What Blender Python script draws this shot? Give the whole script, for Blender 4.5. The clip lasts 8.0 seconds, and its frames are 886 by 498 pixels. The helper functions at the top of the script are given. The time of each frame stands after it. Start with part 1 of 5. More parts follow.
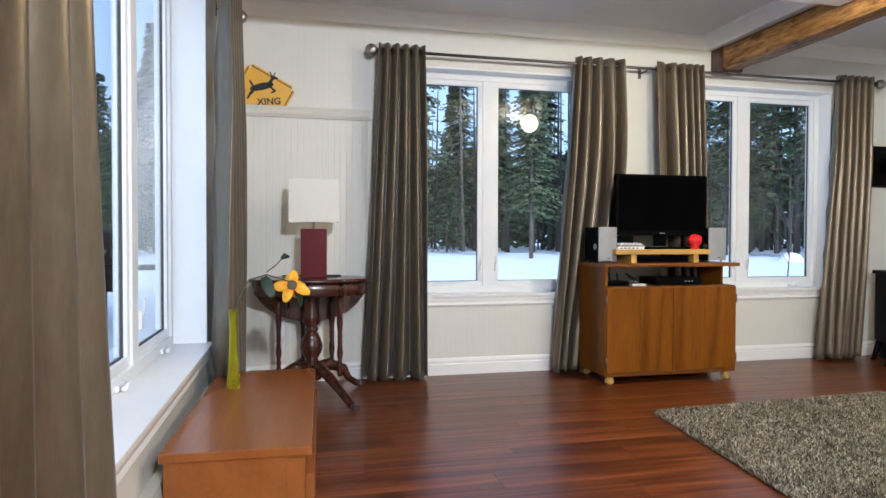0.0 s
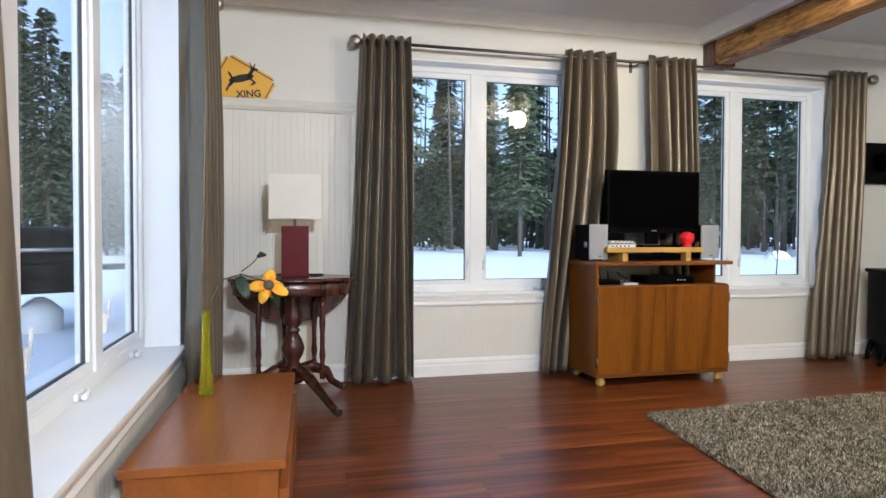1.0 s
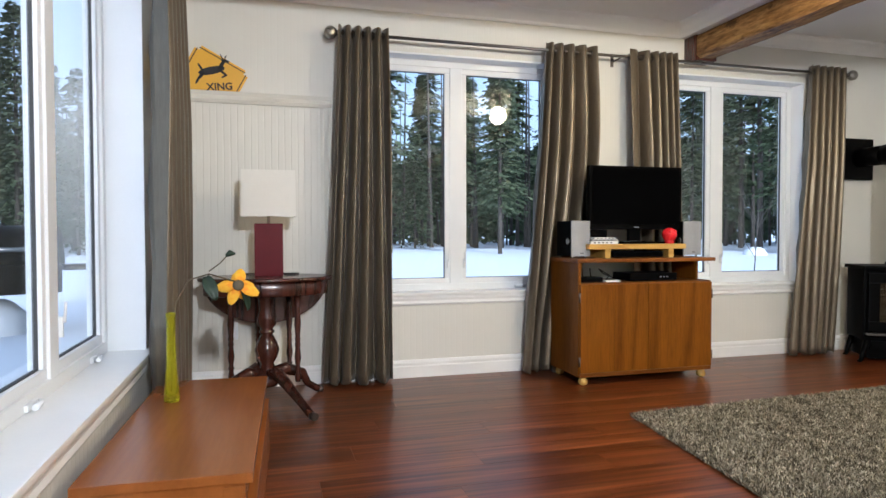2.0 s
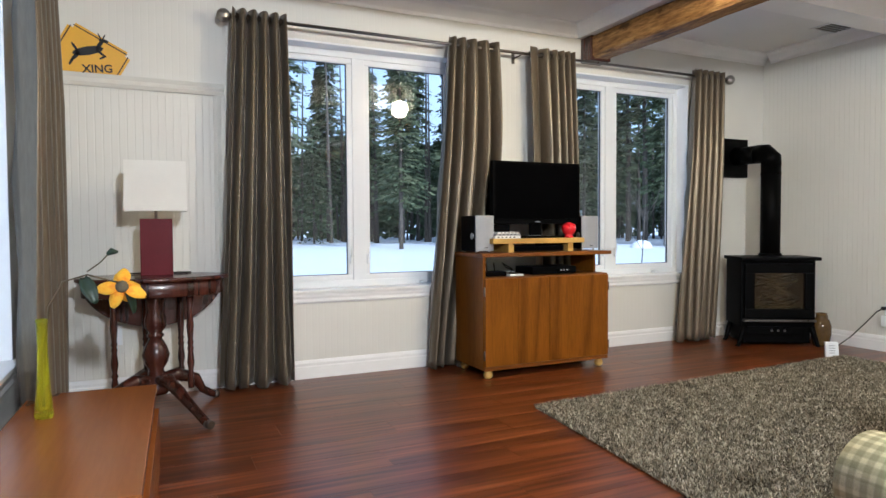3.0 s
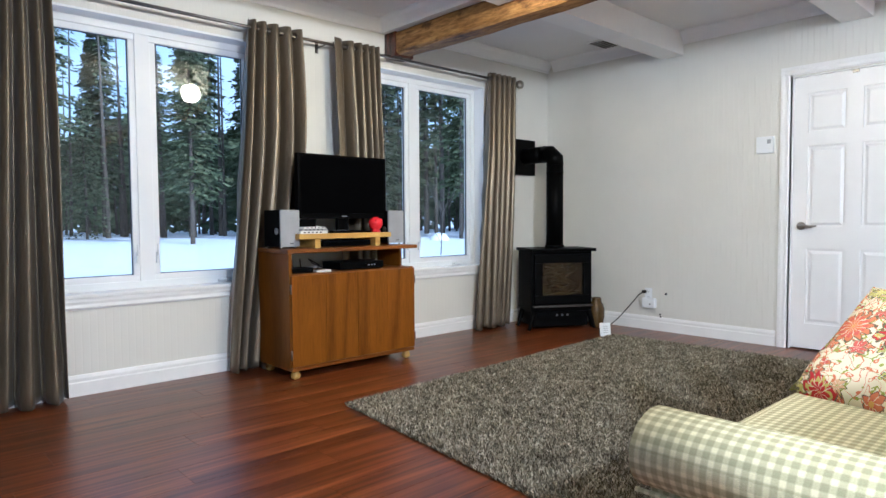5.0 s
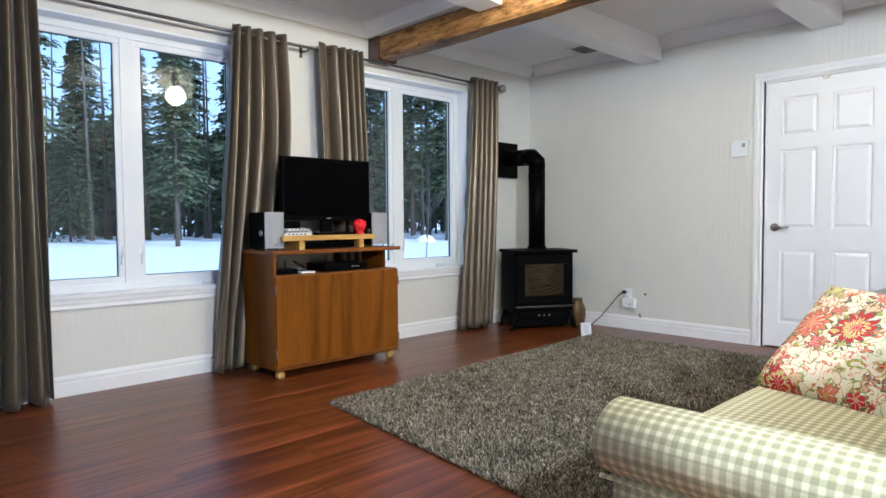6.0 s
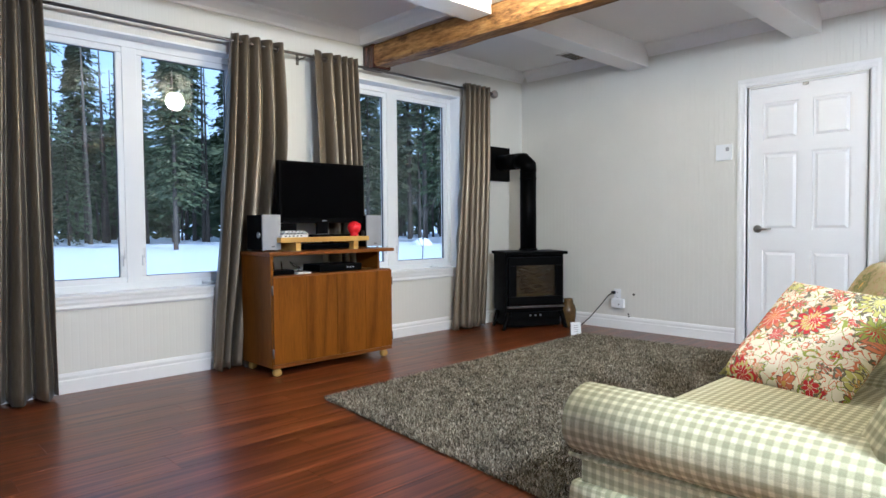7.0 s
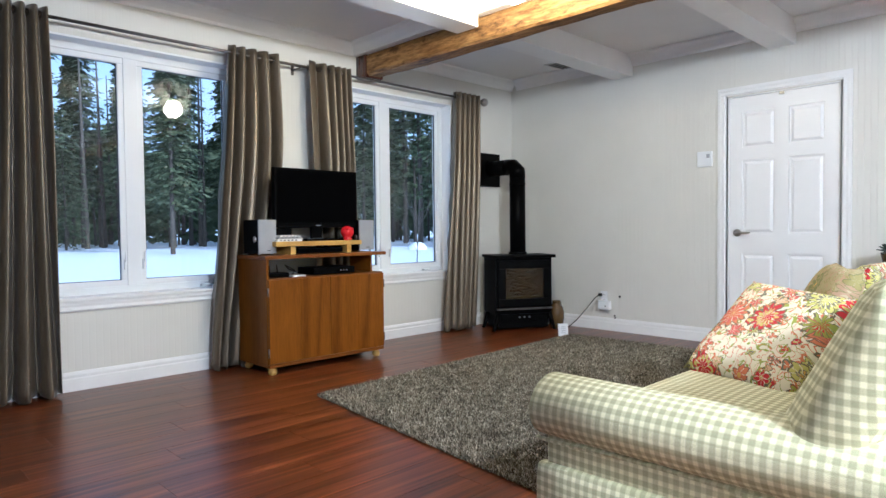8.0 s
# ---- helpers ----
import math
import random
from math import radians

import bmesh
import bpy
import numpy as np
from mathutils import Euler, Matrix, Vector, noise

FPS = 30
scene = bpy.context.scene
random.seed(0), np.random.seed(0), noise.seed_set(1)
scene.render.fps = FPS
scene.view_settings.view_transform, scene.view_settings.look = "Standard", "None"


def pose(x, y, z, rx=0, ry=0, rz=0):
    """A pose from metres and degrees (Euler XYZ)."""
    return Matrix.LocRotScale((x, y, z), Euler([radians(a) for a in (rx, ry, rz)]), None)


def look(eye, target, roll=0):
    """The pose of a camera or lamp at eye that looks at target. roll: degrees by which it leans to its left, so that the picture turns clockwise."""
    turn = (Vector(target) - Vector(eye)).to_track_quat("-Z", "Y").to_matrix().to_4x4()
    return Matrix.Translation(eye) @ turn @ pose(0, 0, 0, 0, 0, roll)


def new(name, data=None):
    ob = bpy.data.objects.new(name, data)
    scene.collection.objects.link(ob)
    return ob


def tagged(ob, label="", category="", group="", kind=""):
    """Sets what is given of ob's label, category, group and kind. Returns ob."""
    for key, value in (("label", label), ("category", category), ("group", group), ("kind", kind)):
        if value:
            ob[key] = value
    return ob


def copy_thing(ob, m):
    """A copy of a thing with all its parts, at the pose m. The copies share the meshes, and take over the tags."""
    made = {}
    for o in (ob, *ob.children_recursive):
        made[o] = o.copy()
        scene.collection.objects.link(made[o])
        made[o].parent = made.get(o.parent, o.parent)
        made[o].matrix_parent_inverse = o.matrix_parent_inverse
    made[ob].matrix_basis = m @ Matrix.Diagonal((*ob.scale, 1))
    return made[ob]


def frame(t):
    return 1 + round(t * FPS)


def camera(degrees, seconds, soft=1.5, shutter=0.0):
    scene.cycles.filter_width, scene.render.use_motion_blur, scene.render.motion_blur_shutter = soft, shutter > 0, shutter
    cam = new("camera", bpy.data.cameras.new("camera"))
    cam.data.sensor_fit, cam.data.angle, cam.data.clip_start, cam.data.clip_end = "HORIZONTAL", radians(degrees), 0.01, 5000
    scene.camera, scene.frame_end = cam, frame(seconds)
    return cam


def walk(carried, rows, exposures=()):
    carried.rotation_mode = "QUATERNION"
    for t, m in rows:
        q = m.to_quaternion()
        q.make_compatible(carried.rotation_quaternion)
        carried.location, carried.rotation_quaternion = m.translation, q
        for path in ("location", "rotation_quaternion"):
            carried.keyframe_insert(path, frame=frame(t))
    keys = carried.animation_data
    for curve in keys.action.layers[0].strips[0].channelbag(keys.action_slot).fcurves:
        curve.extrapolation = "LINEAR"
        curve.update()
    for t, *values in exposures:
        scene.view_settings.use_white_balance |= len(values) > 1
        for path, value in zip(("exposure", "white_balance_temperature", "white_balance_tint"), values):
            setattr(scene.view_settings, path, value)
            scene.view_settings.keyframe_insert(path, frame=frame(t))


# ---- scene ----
# ---------- camera ----------
cam = camera(70.0, 8.0)
ROWS = [
    (0.0, -0.2379, -0.2170, 0.9898, -12.859, -1.080, -0.137),
    (0.5, -0.2201, -0.1492, 0.9861, -13.433, -1.103, -0.225),
    (1.0, -0.1960, -0.0926, 0.9864, -13.901, -1.248, -0.135),
    (2.5, -0.1603, 0.0475, 0.9808, -19.012, -1.691, 0.214),
    (3.0, -0.1671, 0.0817, 0.9829, -24.706, -1.930, 0.330),
    (3.5, -0.1602, 0.1165, 0.9829, -30.726, -2.160, 0.442),
    (4.0, -0.1815, 0.1429, 0.9969, -36.448, -2.559, 0.318),
    (4.5, -0.1756, 0.1552, 0.9968, -40.378, -2.658, 0.321),
    (5.0, -0.1721, 0.1529, 0.9955, -42.605, -2.684, 0.347),
    (6.5, -0.2342, 0.0120, 0.9905, -43.884, -2.419, 0.432),
    (7.0, -0.2697, -0.0538, 0.9844, -43.974, -2.192, 0.496),
    (7.5, -0.3091, -0.1320, 0.9838, -44.076, -2.001, 0.519),
    (8.0, -0.3489, -0.2102, 0.9838, -44.262, -1.797, 0.566),
]
walk(cam, [(t, pose(x, y, z, 90 + pitch, roll, yaw)) for t, x, y, z, yaw, pitch, roll in ROWS],
     [(0.0, 0.66, 5120, 10), (2.5, 0.62, 5300, 10), (4.0, 0.72, 4850, 9), (5.0, 0.69, 4820, 9), (8.0, 0.60, 4780, 9)])

# ---------- world and lights ----------
world = bpy.data.worlds.new("sky")
scene.world = world
world.use_nodes = True
wn = world.node_tree.nodes
sky = wn.new("ShaderNodeTexSky")
sky.sky_type = "NISHITA"
sky.sun_disc = False
sky.sun_elevation = radians(34)
sky.sun_rotation = radians(200)
sky.air_density, sky.dust_density, sky.ozone_density = 1.2, 3.0, 2.0
cloud, spots_ramp, veil = wn.new("ShaderNodeTexNoise"), wn.new("ShaderNodeValToRGB"), wn.new("ShaderNodeMix")
cloud.inputs["Scale"].default_value, cloud.inputs["Detail"].default_value = 3.0, 6
spots_ramp.color_ramp.elements[0].position, spots_ramp.color_ramp.elements[1].position = 0.35, 0.62
spots_ramp.color_ramp.elements[0].color = (0.30, 0.30, 0.30, 1)
spots_ramp.color_ramp.elements[1].color = (0.90, 0.90, 0.90, 1)
veil.data_type = "RGBA"
veil.inputs[7].default_value = (5.1, 6.0, 7.3, 1)
wl = world.node_tree.links
wl.new(cloud.outputs["Fac"], spots_ramp.inputs[0])
wl.new(spots_ramp.outputs[0], veil.inputs[0])
wl.new(sky.outputs[0], veil.inputs[6])
wl.new(veil.outputs[2], wn["Background"].inputs[0])
wn["Background"].inputs[1].default_value = 0.125

sun_data = bpy.data.lights.new("sun", "SUN")
sun_data.energy, sun_data.angle, sun_data.color = 2.6, radians(6), (1.0, 0.95, 0.88)
sun = new("sun", sun_data)
sun.matrix_world = look((0, -10, 12), (-6, 12, 0))

LAMPS = [((0.45, -2.0, 2.15), 385.0, (1.0, 0.92, 0.80)), ((2.36, 2.00, 2.30), 62.0, (1.0, 0.75, 0.42))]

# ---------- materials ----------
def nodes_of(name, rough=0.6, metal=0.0, spec=0.5):
    m = bpy.data.materials.new(name)
    m.use_nodes = True
    b = m.node_tree.nodes["Principled BSDF"]
    b.inputs["Roughness"].default_value = rough
    b.inputs["Metallic"].default_value = metal
    b.inputs["Specular IOR Level"].default_value = spec
    return m, m.node_tree.nodes, m.node_tree.links, b


def coords(n, l, scale=(1, 1, 1), rot=(0, 0, 0), space="Object"):
    c, mp = n.new("ShaderNodeTexCoord"), n.new("ShaderNodeMapping")
    mp.inputs["Scale"].default_value = scale
    mp.inputs["Rotation"].default_value = [radians(a) for a in rot]
    l.new(c.outputs[space], mp.inputs[0])
    return mp.outputs[0]


def ramp(n, l, src, stops):
    r = n.new("ShaderNodeValToRGB")
    e = r.color_ramp.elements
    while len(e) < len(stops):
        e.new(0.5)
    for k, (p, c) in zip(e, stops):
        k.position, k.color = p, (*c, 1)
    l.new(src, r.inputs[0])
    return r.outputs[0]


def noise_tex(n, l, vec, scale, detail=4, rough=0.55, dist=0.0):
    t = n.new("ShaderNodeTexNoise")
    t.inputs["Scale"].default_value, t.inputs["Detail"].default_value = scale, detail
    t.inputs["Roughness"].default_value, t.inputs["Distortion"].default_value = rough, dist
    l.new(vec, t.inputs["Vector"])
    return t.outputs["Fac"]


def mixc(n, l, a, b, fac, mode="MIX"):
    m = n.new("ShaderNodeMix")
    m.data_type, m.blend_type = "RGBA", mode
    for sock, v in ((m.inputs[0], fac), (m.inputs[6], a), (m.inputs[7], b)):
        if isinstance(v, (int, float)):
            sock.default_value = v
        elif isinstance(v, tuple):
            sock.default_value = (*v, 1)
        else:
            l.new(v, sock)
    return m.outputs[2]


def bump(n, l, b, height, strength=0.2, dist=0.01):
    k = n.new("ShaderNodeBump")
    k.inputs["Strength"].default_value, k.inputs["Distance"].default_value = strength, dist
    l.new(height, k.inputs["Height"])
    l.new(k.outputs[0], b.inputs["Normal"])


def math_node(n, l, op, a, b=None):
    m = n.new("ShaderNodeMath")
    m.operation = op
    for sock, v in ((m.inputs[0], a), (m.inputs[1], b)):
        if v is None:
            continue
        if isinstance(v, (int, float)):
            sock.default_value = v
        else:
            l.new(v, sock)
    return m.outputs[0]


def paint(name, colour, rough=0.5, var=0.06, scale=6.0, relief=0.05, grain=120.0, spec=0.4):
    """Painted or plain surface with slight unevenness at two scales."""
    m, n, l, b = nodes_of(name, rough, 0, spec)
    v = coords(n, l)
    lo = tuple(c * (1 - var) for c in colour)
    hi = tuple(min(1, c * (1 + var)) for c in colour)
    big = ramp(n, l, noise_tex(n, l, v, scale), [(0.3, lo), (0.7, hi)])
    fine = noise_tex(n, l, v, grain, 2)
    l.new(mixc(n, l, big, ramp(n, l, fine, [(0.3, lo), (0.7, hi)]), 0.35), b.inputs["Base Color"])
    bump(n, l, b, fine, relief, 0.003)
    return m


def metal(name, colour, rough=0.35):
    m, n, l, b = nodes_of(name, rough, 1.0)
    v = coords(n, l)
    f = noise_tex(n, l, v, 60, 3)
    l.new(ramp(n, l, f, [(0.3, tuple(c * 0.8 for c in colour)), (0.7, colour)]), b.inputs["Base Color"])
    l.new(ramp(n, l, noise_tex(n, l, v, 25), [(0.3, (rough * 0.7,) * 3), (0.7, (min(1, rough * 1.4),) * 3)]), b.inputs["Roughness"])
    return m


def wood(name, dark, light, along="z", grain=14.0, rough=0.4, ring=2.2, per_object=False, spec=0.5, pores=0.25, relief=0.06, rvar=1.0, bands=9.0):
    """Wood whose grain runs along one axis of the object."""
    m, n, l, b = nodes_of(name, rough, 0, spec)
    sc = {"x": (0.07, 1, 1), "y": (1, 0.07, 1), "z": (1, 1, 0.07)}[along]
    v = coords(n, l, sc)
    if per_object:
        info, add, cm = n.new("ShaderNodeObjectInfo"), n.new("ShaderNodeVectorMath"), n.new("ShaderNodeCombineXYZ")
        k = math_node(n, l, "MULTIPLY", info.outputs["Random"], 37.0)
        for i in range(3):
            l.new(k, cm.inputs[i])
        l.new(v, add.inputs[0])
        l.new(cm.outputs[0], add.inputs[1])
        v = add.outputs[0]
    wob = noise_tex(n, l, v, ring, 3, 0.5, 1.0)
    rings = math_node(n, l, "FRACT", math_node(n, l, "MULTIPLY", wob, bands))
    tri = math_node(n, l, "ABSOLUTE", math_node(n, l, "SUBTRACT", rings, 0.5))
    base = ramp(n, l, tri, [(0.0, dark), (0.18, tuple((a * 0.45 + c * 0.55) for a, c in zip(dark, light))), (0.5, light)])
    fine = noise_tex(n, l, v, grain * 6, 4, 0.7)
    col = mixc(n, l, base, ramp(n, l, fine, [(0.35, tuple(c * 0.55 for c in dark)), (0.6, light)]), pores)
    tone = noise_tex(n, l, v, 1.1, 2)
    col = mixc(n, l, col, ramp(n, l, tone, [(0.3, (0.82,) * 3), (0.7, (1.0,) * 3)]), 0.6, "MULTIPLY")
    if per_object:
        col = mixc(n, l, col, ramp(n, l, info.outputs["Random"], [(0.0, (0.78, 0.76, 0.74)), (1.0, (1.0,) * 3)]), 0.8, "MULTIPLY")
    l.new(col, b.inputs["Base Color"])
    l.new(ramp(n, l, fine, [(0.3, (rough * (1 + 0.25 * rvar),) * 3), (0.7, (rough * (1 - 0.15 * rvar),) * 3)]), b.inputs["Roughness"])
    bump(n, l, b, fine, relief, 0.002)
    return m


def laminate():
    """Printed red-brown laminate: three strips a plank, streaks along it, satin gloss."""
    m, n, l, b = nodes_of("laminate", 0.24, 0, 0.5)
    info, cm, c = n.new("ShaderNodeObjectInfo"), n.new("ShaderNodeCombineXYZ"), n.new("ShaderNodeTexCoord")
    sp = n.new("ShaderNodeSeparateXYZ")
    l.new(c.outputs["Object"], sp.inputs[0])
    strip = math_node(n, l, "FLOOR", math_node(n, l, "MULTIPLY", sp.outputs[1], 3 / 0.193))
    tone = n.new("ShaderNodeCombineXYZ")
    l.new(info.outputs["Random"], tone.inputs[0])
    l.new(strip, tone.inputs[1])
    # streaks: far longer along the plank than across it, another stretch for each strip
    l.new(math_node(n, l, "MULTIPLY", sp.outputs[0], 0.035), cm.inputs[0])
    l.new(math_node(n, l, "ADD", sp.outputs[1], math_node(n, l, "MULTIPLY", info.outputs["Random"], 9.0)), cm.inputs[1])
    l.new(math_node(n, l, "MULTIPLY", strip, 0.37), cm.inputs[2])
    broad = noise_tex(n, l, cm.outputs[0], 14, 2, 0.5)
    streak = noise_tex(n, l, cm.outputs[0], 46, 2, 0.5)
    col = ramp(n, l, broad, [(0.30, (0.105, 0.025, 0.0058)), (0.5, (0.185, 0.049, 0.0115)), (0.70, (0.300, 0.090, 0.0240))])
    col = mixc(n, l, col, ramp(n, l, streak, [(0.38, (0.34, 0.29, 0.25)), (0.60, (1.0, 1.0, 1.0))]), 0.88, "MULTIPLY")
    wn1 = n.new("ShaderNodeTexWhiteNoise")
    l.new(tone.outputs[0], wn1.inputs["Vector"])
    col = mixc(n, l, col, ramp(n, l, wn1.outputs["Value"], [(0.0, (0.70, 0.67, 0.64)), (1.0, (1.0, 1.0, 1.0))]), 0.8, "MULTIPLY")
    l.new(col, b.inputs["Base Color"])
    b.inputs["Roughness"].default_value = 0.29
    b.inputs["Specular IOR Level"].default_value = 0.38
    return m


def beadboard(name, colour, axis, depth=0.13):
    """Off-white painted panelling with a fine groove every 41 mm."""
    m, n, l, b = nodes_of(name, 0.42, 0, 0.45)
    c, sp = n.new("ShaderNodeTexCoord"), n.new("ShaderNodeSeparateXYZ")
    l.new(c.outputs["Object"], sp.inputs[0])
    u = math_node(n, l, "FRACT", math_node(n, l, "MULTIPLY", sp.outputs[axis], 1 / 0.041))
    d = math_node(n, l, "ABSOLUTE", math_node(n, l, "SUBTRACT", u, 0.5))
    groove = math_node(n, l, "SMOOTH_MIN", math_node(n, l, "MULTIPLY", math_node(n, l, "SUBTRACT", 0.5, d), 9.0), 1.0)
    v = coords(n, l)
    f = noise_tex(n, l, v, 3.0)
    col = ramp(n, l, f, [(0.3, tuple(k * 0.96 for k in colour)), (0.7, colour)])
    l.new(col, b.inputs["Base Color"])
    fine = noise_tex(n, l, v, 150, 2)
    h = math_node(n, l, "ADD", groove, math_node(n, l, "MULTIPLY", fine, 0.08))
    bump(n, l, b, h, depth, 0.003)
    return m


def checked(name, pale, mid, deep, pitch, axes=(0, 1, 2)):
    """Woven gingham check on the faces' own UV map, in metres."""
    m, n, l, b = nodes_of(name, 0.85, 0, 0.2)
    c, sp = n.new("ShaderNodeTexCoord"), n.new("ShaderNodeSeparateXYZ")
    l.new(c.outputs["UV"], sp.inputs[0])
    bands = []
    for i in (0, 1):
        w = math_node(n, l, "FRACT", math_node(n, l, "DIVIDE", sp.outputs[i], pitch))
        d = math_node(n, l, "ABSOLUTE", math_node(n, l, "SUBTRACT", w, 0.5))
        bands.append(ramp(n, l, d, [(0.16, (0, 0, 0)), (0.29, (1, 1, 1))]))
    one = mixc(n, l, pale, mid, bands[0])
    two = mixc(n, l, mid, deep, bands[0])
    col = mixc(n, l, one, two, bands[1])
    weave = noise_tex(n, l, coords(n, l), 420, 2)
    col = mixc(n, l, col, ramp(n, l, weave, [(0.3, (0.8,) * 3), (0.7, (1.0,) * 3)]), 0.7, "MULTIPLY")
    l.new(col, b.inputs["Base Color"])
    bump(n, l, b, weave, 0.35, 0.003)
    return m


def glowing(name, colour, strength):
    m = bpy.data.materials.new(name)
    m.use_nodes = True
    n, l = m.node_tree.nodes, m.node_tree.links
    n.remove(n["Principled BSDF"])
    e = n.new("ShaderNodeEmission")
    e.inputs[0].default_value, e.inputs[1].default_value = (*colour, 1), strength
    l.new(e.outputs[0], n["Material Output"].inputs[0])
    return m


def pane_glass(name, tint=(0.95, 0.97, 0.98)):
    m = bpy.data.materials.new(name)
    m.use_nodes = True
    n, l = m.node_tree.nodes, m.node_tree.links
    n.remove(n["Principled BSDF"])
    t, g, mx, lw = n.new("ShaderNodeBsdfTransparent"), n.new("ShaderNodeBsdfGlossy"), n.new("ShaderNodeMixShader"), n.new("ShaderNodeLayerWeight")
    t.inputs[0].default_value = (*tint, 1)
    g.inputs["Roughness"].default_value = 0.008
    lw.inputs[0].default_value = 0.5
    fac = math_node(n, l, "ADD", math_node(n, l, "MULTIPLY", math_node(n, l, "POWER", lw.outputs["Facing"], 5.0), 0.9), 0.035)
    l.new(fac, mx.inputs[0])
    l.new(t.outputs[0], mx.inputs[1])
    l.new(g.outputs[0], mx.inputs[2])
    l.new(mx.outputs[0], n["Material Output"].inputs[0])
    return m


WALL = (0.72, 0.71, 0.655)
M = {}
M["bead_n"] = beadboard("panelled_wall_x", WALL, 0, 0.13)
M["bead_e"] = beadboard("panelled_wall_y", WALL, 1, 0.6)
M["bead_panel"] = beadboard("panelled_inset", WALL, 0, 0.5)
M["wall"] = paint("plain_wall", WALL, 0.45, 0.03)
# darker than the other walls so that less light bounces back
M["far_wall"] = paint("far_wall_bounce_cut", (0.30, 0.27, 0.23), 0.6, 0.04)
M["white"] = paint("white_trim", (0.84, 0.84, 0.83), 0.35, 0.03)
M["pvc"] = paint("white_vinyl", (0.82, 0.84, 0.86), 0.28, 0.02, relief=0.01)
M["door"] = paint("white_door", (0.84, 0.84, 0.84), 0.35, 0.02, relief=0.03)
M["ceiling"] = paint("ceiling_paint", (0.80, 0.795, 0.79), 0.7, 0.03, 2.0, 0.1)
M["glass"] = pane_glass("window_glass")
M["seal"] = paint("dark_seal", (0.05, 0.05, 0.05), 0.6)
M["plank"] = laminate()
M["gap"] = paint("plank_gap", (0.035, 0.012, 0.007), 0.5)


def hewn():
    """Axe-dressed old timber: honey wood with dark weathered blotches and tool marks."""
    m, n, l, b = nodes_of("hewn_beam", 0.65, 0, 0.25)
    v = coords(n, l, (1, 0.16, 1))
    f1, f2, f3 = noise_tex(n, l, v, 16, 5, 0.65, 0.6), noise_tex(n, l, v, 60, 4, 0.7), noise_tex(n, l, coords(n, l, (1, 0.45, 1)), 9, 6, 0.7)
    col = ramp(n, l, f1, [(0.30, (0.16, 0.075, 0.022)), (0.5, (0.34, 0.185, 0.060)), (0.72, (0.50, 0.30, 0.11))])
    col = mixc(n, l, col, ramp(n, l, f2, [(0.36, (0.40, 0.36, 0.32)), (0.6, (1, 1, 1))]), 0.8, "MULTIPLY")
    col = mixc(n, l, col, ramp(n, l, f3, [(0.36, (0.22, 0.18, 0.15)), (0.47, (1, 1, 1))]), 0.9, "MULTIPLY")
    l.new(col, b.inputs["Base Color"])
    bump(n, l, b, math_node(n, l, "ADD", f1, f3), 0.5, 0.012)
    return m


M["beam"] = hewn()
M["oak"] = wood("golden_oak", (0.098, 0.031, 0.0014), (0.215, 0.073, 0.0040), "z", 16.0, 0.36, 0.9, False, 0.15, 0.30, 0.06, 1.0, 11.0)
M["oak_x"] = wood("golden_oak_top", (0.115, 0.036, 0.003), (0.235, 0.080, 0.008), "x", 14.0, 0.36, 2.4, False, 0.3, 0.3)
M["pine"] = wood("yellow_pine", (0.42, 0.24, 0.05), (0.62, 0.40, 0.10), "x", 10.0, 0.4, 1.6, False, 0.4, 0.15)
M["bench"] = wood("maple_veneer", (0.175, 0.050, 0.0085), (0.285, 0.094, 0.019), "y", 9.0, 0.24, 0.9, False, 0.3, 0.14, 0.02, 0.5, 6.0)
M["mahogany"] = wood("dark_mahogany", (0.020, 0.006, 0.004), (0.075, 0.020, 0.012), "z", 10.0, 0.22, 1.8, False, 0.6, 0.3)
M["black"] = paint("black_plastic", (0.002, 0.002, 0.0022), 0.45, 0.15, spec=0.03)
M["screen"] = paint("black_screen", (0.0008, 0.0008, 0.001), 0.3, 0.05, relief=0.0, spec=0.02)
M["iron"] = paint("black_iron", (0.002, 0.002, 0.0021), 0.45, 0.2, 12.0, 0.15, 200, 0.05)
M["silver"] = paint("silver_cloth", (0.30, 0.31, 0.33), 0.55, 0.08, 8, 0.2, 500)
M["steel"] = metal("brushed_steel", (0.42, 0.40, 0.37), 0.35)
M["nickel"] = metal("dark_nickel", (0.20, 0.18, 0.16), 0.35)
M["snow"] = paint("snow", (0.86, 0.89, 0.94), 0.7, 0.03, 0.8, 0.3, 12)


# ---------- mesh helpers ----------
def box(bm, x0, y0, z0, x1, y1, z1, bev=0.0, rot=None):
    r = bmesh.ops.create_cube(bm, size=1.0)
    vs = r["verts"]
    for v in vs:
        v.co = Vector(((x0 + x1) / 2 + v.co.x * (x1 - x0), (y0 + y1) / 2 + v.co.y * (y1 - y0), (z0 + z1) / 2 + v.co.z * (z1 - z0)))
    if bev > 0:
        es = {e for v in vs for e in v.link_edges}
        bmesh.ops.bevel(bm, geom=list(es), offset=bev, segments=2, affect="EDGES", profile=0.7)
    return bm


def lathe(bm, prof, seg=24, cx=0.0, cy=0.0):
    """Turned shape: prof is rows of (radius, z)."""
    rings = []
    for r, z in prof:
        rings.append([bm.verts.new((cx + r * math.cos(2 * math.pi * i / seg), cy + r * math.sin(2 * math.pi * i / seg), z)) for i in range(seg)])
    for a, b in zip(rings, rings[1:]):
        for i in range(seg):
            f = bm.faces.new((a[i], a[(i + 1) % seg], b[(i + 1) % seg], b[i]))
            f.smooth = True
    bm.faces.new(rings[0][::-1])
    bm.faces.new(rings[-1])
    return bm


